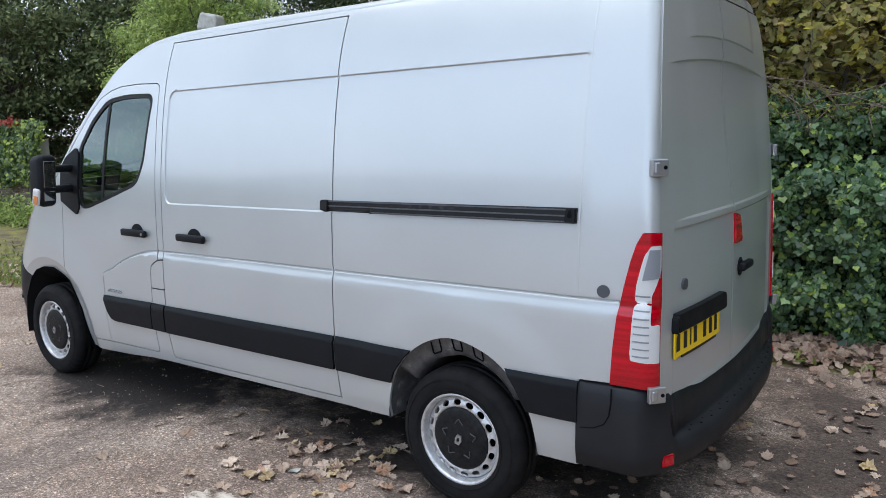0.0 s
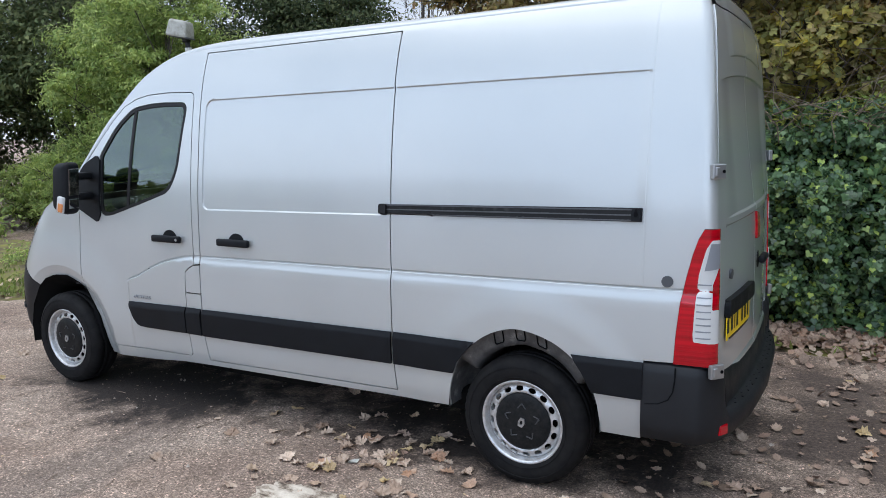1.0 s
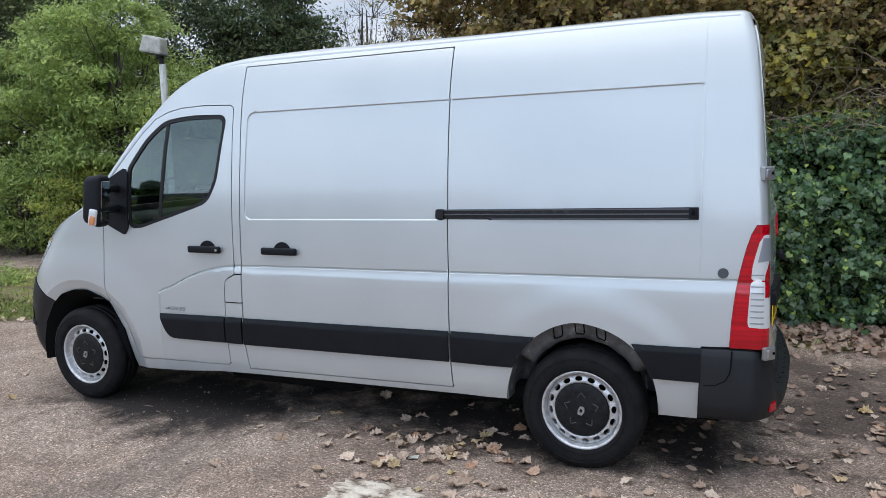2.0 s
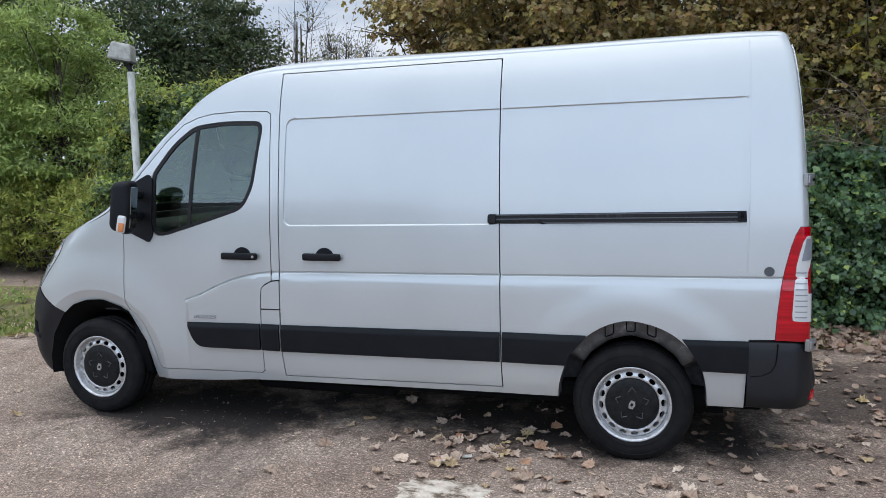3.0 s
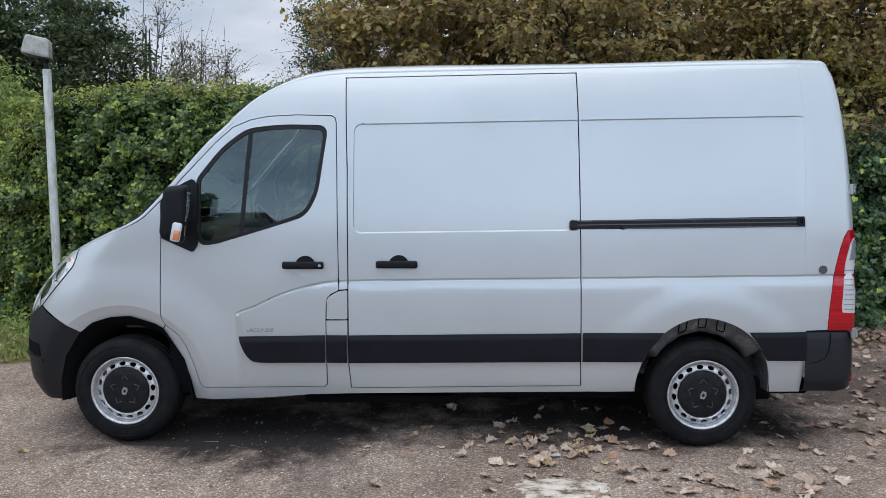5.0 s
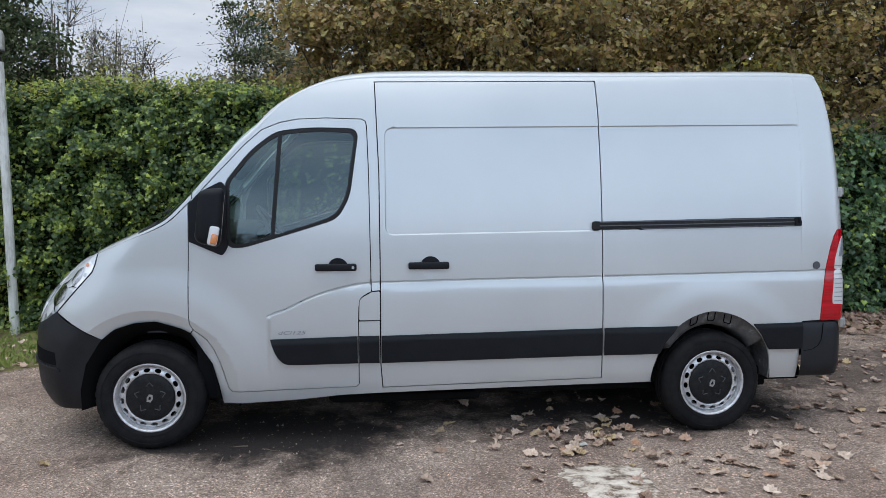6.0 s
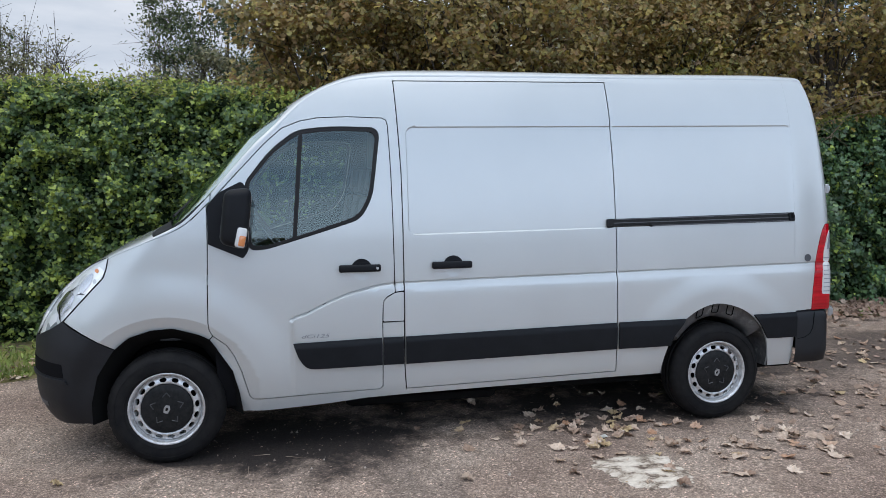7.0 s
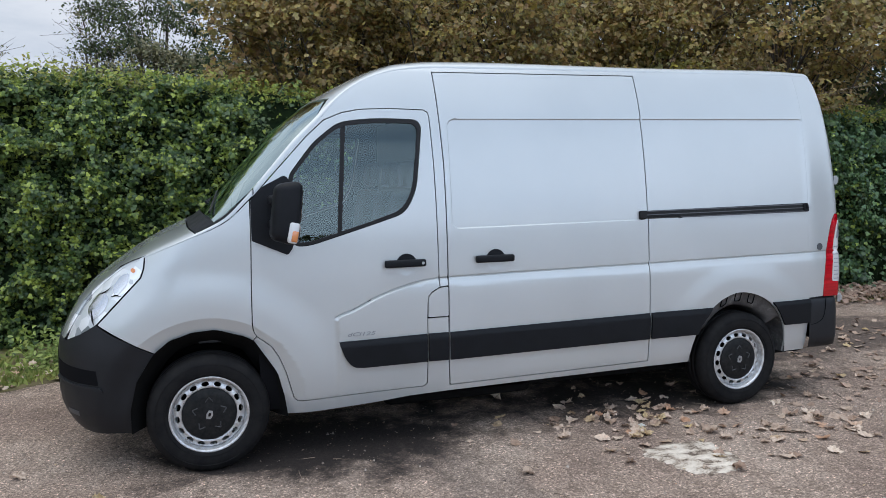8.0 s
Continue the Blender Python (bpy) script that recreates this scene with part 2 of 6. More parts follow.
IVY = leaf_material("ivy_leaf", (.038, .085, .042), (.075, .145, .068), (.12, .215, .095), (.19, .30, .13), (.055, .11, .052), (.095, .175, .08), (.042, .092, .045), (.42, .55, .12), rough=.34, sheen=.12, shine=.5)
IVY_SUN = leaf_material("sunlit_ivy_leaf", (.036, .074, .026), (.056, .106, .034), (.095, .155, .045), (.033, .068, .028), (.145, .215, .055), (.046, .088, .032), (.072, .122, .037), (.34, .41, .075), rough=.38, sheen=.15, shine=.42, young=(.40, .48, .08))
BUSH = leaf_material("bush_leaf", (.17, .26, .08), (.25, .35, .105), (.35, .44, .145), (.49, .57, .22), (.21, .30, .085), (.39, .44, .145), sheen=.4)
FRINGE = leaf_material("hedge_top_leaf", (.19, .26, .065), (.28, .345, .085), (.39, .44, .105), (.48, .49, .14), (.24, .285, .075), (.40, .34, .12), sheen=.4)
DARKLEAF = leaf_material("dark_leaf", (.036, .054, .03), (.055, .078, .04), (.085, .108, .054), (.12, .135, .07), rough=.7, shine=.1, sheen=.25)
AUTUMN = leaf_material("autumn_leaf", (.23, .175, .09), (.30, .215, .105), (.36, .24, .10), (.20, .20, .085), (.40, .25, .11), (.26, .17, .11), (.46, .36, .105), (.42, .34, .22), (.24, .23, .11), sheen=.4, young=(.42, .36, .11))
YELLEAF = leaf_material("yellow_leaf", (.72, .60, .12), (.36, .36, .14), (.42, .40, .16), (.40, .32, .17), (.34, .35, .14), (.38, .37, .14), (.44, .36, .20), (.62, .55, .14), sheen=.55)
# paler, greyer leaves: the haze of distance is put into their colour
HAZE = leaf_material("hazed_far_leaf", (.14, .15, .09), (.20, .20, .12), (.25, .23, .14), (.17, .165, .12), sheen=.3)
MIDLEAF = leaf_material("mid_green_leaf", (.06, .085, .042), (.09, .12, .055), (.13, .165, .075), (.19, .21, .10), (.075, .10, .05), rough=.6, shine=.15, sheen=.3)
REDLEAF = leaf_material("red_creeper_leaf", (.38, .07, .06), (.46, .11, .09), (.30, .05, .045), sheen=.3)
STEM = material("dead_stem", (.26, .19, .14), .8)
base(STEM, ramp(STEM, grain(STEM, 6, 4), (.35, (.13, .095, .07)), (.7, (.36, .28, .21))))
# near-black: the shade between the ivy leaves is put into this colour
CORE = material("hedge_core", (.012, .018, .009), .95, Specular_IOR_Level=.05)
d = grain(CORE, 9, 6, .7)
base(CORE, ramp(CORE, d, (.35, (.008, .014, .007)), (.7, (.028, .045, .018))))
BARK = material("bark", (.07, .055, .042), .85)
d = grain(BARK, 30, 6, .7, (1, 1, .25))
base(BARK, ramp(BARK, d, (.35, (.035, .028, .022)), (.7, (.12, .095, .075))))
bump(BARK, d, .5, .01)


def dead_material(name, *tones):
    """A fallen leaf, brown and dry, whose tone differs from one to the next."""
    m = material(name, tones[0], .7)
    info = add(m, "ShaderNodeObjectInfo")
    geo = add(m, "ShaderNodeNewGeometry")
    s = add(m, "ShaderNodeMath")
    s.operation = "ADD"
    fr = add(m, "ShaderNodeMath")
    fr.operation = "FRACT"
    wire(m, info.outputs["Random"], s.inputs[0])
    wire(m, geo.outputs["Random Per Island"], s.inputs[1])
    wire(m, s.outputs[0], fr.inputs[0])
    col = ramp(m, fr.outputs[0], *[(i / max(1, len(tones) - 1), t) for i, t in enumerate(tones)])
    n = grain(m, 60, 4, .6)
    base(m, mix(m, .6, col, ramp(m, n, (.35, (.6, .58, .55)), (.65, (1.15, 1.12, 1.1))), "MULTIPLY"))
    return m


DEAD = dead_material("dead_leaf", (.46, .34, .26), (.58, .45, .35), (.66, .53, .42), (.35, .24, .17), (.74, .61, .49), (.47, .26, .15), (.57, .43, .33), (.31, .205, .145), (.64, .50, .39), (.48, .34, .255), (.60, .46, .24), (.48, .35, .27))
LITTER = dead_material("damp_leaf_litter", (.30, .20, .15), (.40, .28, .21), (.46, .33, .25), (.22, .145, .10), (.52, .40, .31), (.33, .19, .12), (.38, .26, .20), (.19, .125, .09), (.44, .32, .24), (.30, .205, .15))
GRASS = leaf_material("grass_blade", (.14, .19, .05), (.20, .26, .07), (.27, .29, .10), (.16, .21, .06), sheen=.3)
MOSS = material("mossy_soil", (.09, .10, .04), .95)
d = grain(MOSS, 3.0, 9, .7)
base(MOSS, ramp(MOSS, d, (.36, (.10, .078, .05)), (.48, (.19, .16, .075)), (.57, (.21, .20, .05)), (.70, (.30, .30, .07))))
bump(MOSS, grain(MOSS, 40, 5, .7), .6, .02)
CONCRETE = material("scraped_concrete", (.42, .40, .36), .85)
d = grain(CONCRETE, 10, 9, .72, (.8, 1.4, 1))
base(CONCRETE, ramp(CONCRETE, d, (.40, (.12, .085, .062)), (.455, (.36, .29, .225)), (.52, (.60, .52, .43)), (.64, (.76, .68, .58))))
bump(CONCRETE, d, .6, .012)
BRICK = material("old_brick", (.24, .17, .13), .85)
d = grain(BRICK, 25, 6, .7)
base(BRICK, ramp(BRICK, d, (.35, (.16, .12, .10)), (.7, (.30, .23, .18))))
MORTAR = material("mortar", (.30, .28, .25), .9)
RENDERED = material("pale_render", (.55, .54, .50), .8)
SLATE = material("roof_slate", (.09, .09, .10), .7)

GRIT = dead_material("grit", (.34, .28, .24), (.08, .06, .05), (.28, .22, .18), (.50, .44, .39), (.16, .12, .10))
# lighter than the cap: the ribs' glints are put into this colour
RIB = material("cap_rib", (.040, .042, .045), .4)
LANTERN = material("aged_lantern", (.40, .39, .34), .5)
base(LANTERN, ramp(LANTERN, grain(LANTERN, 12, 6, .7), (.36, (.26, .25, .21)), (.65, (.46, .45, .40))))
# ---- shape of the van: x to the rear, near flank at y 0 ----
from mathutils import geometry

YC, RAKE = 1.07, 0.0135


class Curve:
    """A smooth curve through points, with no overshoot."""

    def __init__(self, *pts):
        self.x, self.y = np.array([p[0] for p in pts], float), np.array([p[1] for p in pts], float)
        d = np.diff(self.y) / np.diff(self.x)
        m = np.zeros(len(self.x))
        m[0], m[-1] = d[0], d[-1]
        for i in range(1, len(d)):
            m[i] = 0 if d[i - 1] * d[i] <= 0 else 2 / (1 / d[i - 1] + 1 / d[i])
        self.m = m

    def __call__(self, v):
        v = np.clip(np.asarray(v, float), self.x[0], self.x[-1])
        i = np.clip(np.searchsorted(self.x, v) - 1, 0, len(self.x) - 2)
        h = self.x[i + 1] - self.x[i]
        t = (v - self.x[i]) / h
        return (self.y[i] * (1 + 2 * t) * (1 - t) ** 2 + h * self.m[i] * t * (1 - t) ** 2
                + self.y[i + 1] * t * t * (3 - 2 * t) + h * self.m[i + 1] * t * t * (t - 1))


def ease(a, b, v):
    t = np.clip((np.asarray(v, float) - a) / (b - a), 0, 1)
    return t * t * (3 - 2 * t)


UPPER = Curve((.2, .132), (.33, .088), (.42, .069), (.56, .058), (.7, .056), (1.05, .058), (1.25, .064), (1.43, .074), (1.75, .112), (2.08, .178), (2.34, .268), (2.44, .33))
LOWER = Curve((.2, .135), (.33, .085), (.42, .064), (.6, .047), (.8, .043), (.95, .045), (1.05, .052))
CREASE = Curve((.74, .811), (.751, .851), (.841, .885), (.99, .955), (1.138, 1.007), (1.321, 1.045), (1.451, 1.053), (2.911, 1.073), (4.7, 1.098))
NOSE = Curve((.15, -.66), (.3, -.80), (.42, -.845), (.5, -.85), (.7, -.845), (.85, -.80), (.95, -.74), (1.05, -.66), (1.12, -.60), (1.2, -.52), (1.3, -.40), (1.45, -.22))
TAIL = Curve((.3, 4.615), (.75, 4.61), (1.37, 4.595), (1.63, 4.58), (2.0, 4.55), (2.3, 4.515), (2.42, 4.48), (2.5, 4.44))
EDGE = Curve((-.84, .70), (-.75, .79), (-.714, .86), (-.639, .985), (-.543, 1.09), (-.435, 1.18), (-.312, 1.245), (-.1, 1.335), (.12, 1.43), (.25, 1.545), (.42, 1.735), (.55, 1.885), (.66, 1.995), (.746, 2.09),
             (.85, 2.192), (1.02, 2.292), (1.2, 2.345), (1.42, 2.368), (1.9, 2.378), (2.9, 2.392), (4.3, 2.41), (4.6, 2.41))
CROWN = Curve((-.845, .74), (-.80, .86), (-.74, .965), (-.68, 1.035), (-.56, 1.13), (-.38, 1.25), (-.27, 1.315), (-.07, 1.415), (.03, 1.49), (.18, 1.665), (.34, 1.84), (.46, 1.972), (.57, 2.075), (.66, 2.14), (.78, 2.225),
              (.95, 2.32), (1.1, 2.39), (1.24, 2.435), (1.5, 2.465), (2.0, 2.477), (2.9, 2.475), (4.2, 2.495), (4.4, 2.487), (4.6, 2.465))


def rounded(x, z, x0, x1, z0, z1, r):
    """Signed distance to a rectangle with round corners."""
    a, b = np.abs(x - (x0 + x1) / 2) - (x1 - x0) / 2 + r, np.abs(z - (z0 + z1) / 2) - (z1 - z0) / 2 + r
    return np.hypot(np.maximum(a, 0), np.maximum(b, 0)) + np.minimum(np.maximum(a, b), 0) - r


def side_y(x, z):
    x, z = np.asarray(x, float), np.asarray(z, float)
    zz = z - RAKE * (x - 1.45)
    cr = CREASE(x)
    back = ease(.735, .758, x)
    k = ease(.004, -1, (z - cr) / (.012 + .043 * ease(1.2, 1.6, x))) * back
    y = UPPER(zz) * (1 - k) + LOWER(zz) * k
    y = y + .0085 * np.exp(-((z - cr - .002) / .0040) ** 2) * back
    d = np.minimum(rounded(x, zz, 1.487, 3.2, 1.356, 2.040, .05), rounded(x, zz, 2.8, 4.6, 1.40, 2.040, .02))
    y = y + .0085 * ease(.002, -.005, d) * ease(4.31, 4.23, x)
    y = y + .0012 * np.exp(-((x - 4.284) / .0028) ** 2) * ease(1.112, 1.14, z) * (z < 2.41)
    r = np.hypot(x - 3.685, z - .34)
    y = y - .010 * ease(.735, .57, r) * (z > .3)
    r = np.hypot(x, z - .34)
    y = y - .012 * ease(.85, .62, r) + .030 * np.clip((.558 - r) / .09, 0, 1)
    t = np.clip((.15 - x) / (.15 - NOSE(z)), 0, .992)
    return y + 1.02 * (1 - (1 - t ** 4) ** .25)


def side(s, z):
    """The outer skin of the near side: s runs along x, then round the rear corner."""
    s, z = np.asarray(s, float), np.asarray(z, float)
    s0, r = TAIL(z) - .055, .055
    a = np.clip((s - s0) / r, 0, np.pi / 2)
    over = np.maximum(s - s0 - r * np.pi / 2, 0)
    x = np.where(s < s0, s, s0 + r * np.sin(a))
    y = side_y(np.minimum(s, s0), z) + .015 * ease(-.25, 0, s - s0) + np.where(s < s0, 0, r * (1 - np.cos(a))) + over
    return x, y, z + 0 * s


def rear(y, z):
    """The skin of the rear doors, over the place y, z."""
    y, z = np.asarray(y, float), np.asarray(z, float)
    x = TAIL(z) + (.055 - .032 * ease(1.25, 1.9, z)) * (1 - ((y - YC) / .92) ** 2)
    bow = ((y - YC) / .8) ** 2
    ends = ease(.25, .55, y) * ease(2 * YC - .25, 2 * YC - .55, y)
    zb = z + .05 * bow * ease(1.5, 1.9, z)
    upper = ease(1.399, 1.409, z) * ease(2.078, 2.068, zb) * ends
    lower = ease(.004, -.010, rounded(y, z, .25, 1.89, .66, 1.372, .05))
    brow = ease(2.168, 2.178, z + .06 * bow) * ease(.5, .62, y) * ease(2 * YC - .5, 2 * YC - .62, y)
    return x - .012 * upper - .010 * lower + .006 * brow, y + 0 * z, z + 0 * y


def over(x, v):
    """The skin seen from above: bonnet, windscreen and roof; v runs from one side (-1) to the other (1)."""
    x, v = np.asarray(x, float), np.asarray(v, float)
    ze, zc = EDGE(x), CROWN(x)
    ye = side(np.minimum(x, 4.425), ze)[1]
    a = np.abs(np.clip(v, -1, 1)) * np.pi / 2
    m = 2 / 2.5
    u, w = 1 - np.sin(a) ** (2 / 2.0), np.cos(a) ** m
    y = YC + np.sign(v) * (YC - ye) * (1 - u)
    return x + 0 * v, y, ze + (zc - ze) * w


def screen_skin(x, v):
    """The windscreen: a gentle bow between its two edges."""
    x, t = np.asarray(x, float), np.asarray(v, float) / .885
    _, y0, z0 = over(x, -.885 + 0 * t)
    return x + 0 * t, YC + t * (YC - y0), z0 + (CROWN(x) - z0) * (1 - np.minimum(np.abs(t) ** 3, 1.02))


def nose(p, z):
    """The skin of the bumper: p is the angle in plan, from the near side (0) to the middle (-90 degrees)."""
    p, z = np.maximum(-np.asarray(p, float), 0), np.asarray(z, float)
    x = .15 - (.15 - NOSE(z)) * np.sin(p) ** .5
    zz = z - RAKE * (x - 1.45)
    r = np.hypot(x, z - .34)
    y = UPPER(zz) - .012 * ease(.85, .62, r) + .032 * ease(.61, .46, r)
    return x, y + (YC - y) * (1 - np.cos(p) ** .5), z + 0 * p


def plan(x, z):
    """The plan angle at which the nose passes x."""
    return -float(np.arcsin(np.clip((.15 - x) / (.15 - NOSE(z)), 0, 1) ** 2))


# ---- mesh tools ----


def mesh_object(name, verts, faces, mat, parent=None, label="", smooth=False):
    me = bpy.data.meshes.new(name)
    me.from_pydata([tuple(map(float, v)) for v in verts], [], faces)
    me.materials.append(mat)
    if smooth:
        me.polygons.foreach_set("use_smooth", [True] * len(me.polygons))
    me.update()
    ob = new(name, me)
    ob.parent = parent
    if label:
        ob["label"] = label
    return ob


def part(name, bm, mat, parent=None, label="", smooth=False):
    """Links a bmesh as one mesh object under a thing or a part."""
    me = bpy.data.meshes.new(name)
    bmesh.ops.recalc_face_normals(bm, faces=bm.faces[:])
    bm.to_mesh(me)
    bm.free()
    me.materials.append(mat)
    if smooth:
        me.polygons.foreach_set("use_smooth", [True] * len(me.polygons))
    ob = new(name, me)
    ob.parent = parent
    if label:
        ob["label"] = label
    return ob


def block(sx, sy, sz, r=.005, seg=2, m=None, bm=None):
    """A box with rounded edges, added to bm."""
    bm = bm or bmesh.new()
    got = bmesh.ops.create_cube(bm, size=1, matrix=Matrix.Diagonal((sx, sy, sz, 1)))["verts"]
    edges = list({e for v in got for e in v.link_edges})
    out = bmesh.ops.bevel(bm, geom=edges, offset=r, segments=seg, profile=.5, affect="EDGES")
    vs = list({v for f in out["faces"] for v in f.verts} | {v for v in got if v.is_valid})
    if m is not None:
        bmesh.ops.transform(bm, matrix=m, verts=vs)
    return bm


def rod(bm, a, b, r0, r1=None, seg=10):
    """A round bar from a to b."""
    a, b = Vector(a), Vector(b)
    q = (b - a).to_track_quat("Z", "Y").to_matrix().to_4x4()
    bmesh.ops.create_cone(bm, cap_ends=True, segments=seg, radius1=r0, radius2=r0 if r1 is None else r1, depth=(b - a).length, matrix=Matrix.Translation((a + b) / 2) @ q)
    return bm


def lathe(profile, seg=64, wobble=None):
    """Turns (radius, y) points round the y axis: vertices and faces."""
    verts, faces = [], []
    n = len(profile)
    for i in range(seg):
        a = 2 * math.pi * i / seg
        for j, (r, y) in enumerate(profile):
            k = r * (wobble(i, j) if wobble else 1)
            verts.append((k * math.sin(a), y, k * math.cos(a)))
    for i in range(seg):
        p, q = i * n, (i + 1) % seg * n
        for j in range(n - 1):
            faces.append((p + j, p + j + 1, q + j + 1, q + j))
    return verts, faces


def fillet(*pts):
    """An outline from (x, y) or (x, y, length of the rounding) corners."""
    out, n = [], len(pts)
    for i, p in enumerate(pts):
        if len(p) < 3 or p[2] <= 0:
            out.append(p[:2])
            continue
        c, a, b = Vector(p[:2]), Vector(pts[i - 1][:2]), Vector(pts[(i + 1) % n][:2])
        u, w = (a - c).normalized() * min(p[2], (a - c).length * .49), (b - c).normalized() * min(p[2], (b - c).length * .49)
        for k in range(7):
            t = k / 6
            out.append(tuple(c + u * (1 - t) ** 2 + w * t * t))
    return out


def eased(pts, step=.02):
    """A smooth run of points through the ones given."""
    q = np.asarray(pts, float)
    d = np.concatenate([[0], np.cumsum(np.hypot(*np.diff(q, axis=0).T))])
    u = np.linspace(0, d[-1], max(2, int(d[-1] / step)))
    t = np.gradient(q, d, axis=0)
    i = np.clip(np.searchsorted(d, u) - 1, 0, len(d) - 2)
    h = (d[i + 1] - d[i])[:, None]
    s = (u - d[i])[:, None] / h
    out = q[i] * (1 + 2 * s) * (1 - s) ** 2 + h * t[i] * s * (1 - s) ** 2 + q[i + 1] * s * s * (3 - 2 * s) + h * t[i + 1] * s * s * (s - 1)
    return [tuple(map(float, p)) for p in out]


def inside(p, poly):
    """Which of the points p lie in the outline."""
    q = np.asarray(poly, float)
    x, y, r = p[:, 0], p[:, 1], np.zeros(len(p), bool)
    for (x0, y0), (x1, y1) in zip(q, np.roll(q, -1, axis=0)):
        if y0 != y1:
            r ^= ((y0 > y) != (y1 > y)) & (x < (x1 - x0) * (y - y0) / (y1 - y0) + x0)
    return r


def clear_of(p, poly):
    """The distance of the points p from the outline."""
    q = np.asarray(poly, float)
    d = np.full(len(p), 1e9)
    for a, b in zip(q, np.roll(q, -1, axis=0)):
        ab = b - a
        t = np.clip(((p - a) @ ab) / max(ab @ ab, 1e-12), 0, 1)
        d = np.minimum(d, np.hypot(*(p - a - t[:, None] * ab).T))
    return d


def drawn_in(poly, gap, step):
    """The outline in even steps, moved inwards by gap."""
    q = []
    for a, b in zip(poly, list(poly[1:]) + [poly[0]]):
        n = max(1, math.ceil(math.dist(a, b) / step))
        q += [(a[0] + (b[0] - a[0]) * k / n, a[1] + (b[1] - a[1]) * k / n) for k in range(n)]
    q = np.array([p for i, p in enumerate(q) if math.dist(p, q[i - 1]) > 1e-5])
    e = np.roll(q, -1, axis=0) - q
    e /= np.linalg.norm(e, axis=1)[:, None]
    turn = np.sum(q[:, 0] * np.roll(q[:, 1], -1) - np.roll(q[:, 0], -1) * q[:, 1])
    nrm = np.stack([-e[:, 1], e[:, 0]], 1) * (1 if turn > 0 else -1)
    both = nrm + np.roll(nrm, 1, axis=0)
    both /= np.maximum(np.sum(both * nrm, axis=1), .35)[:, None]
    return q + both * gap


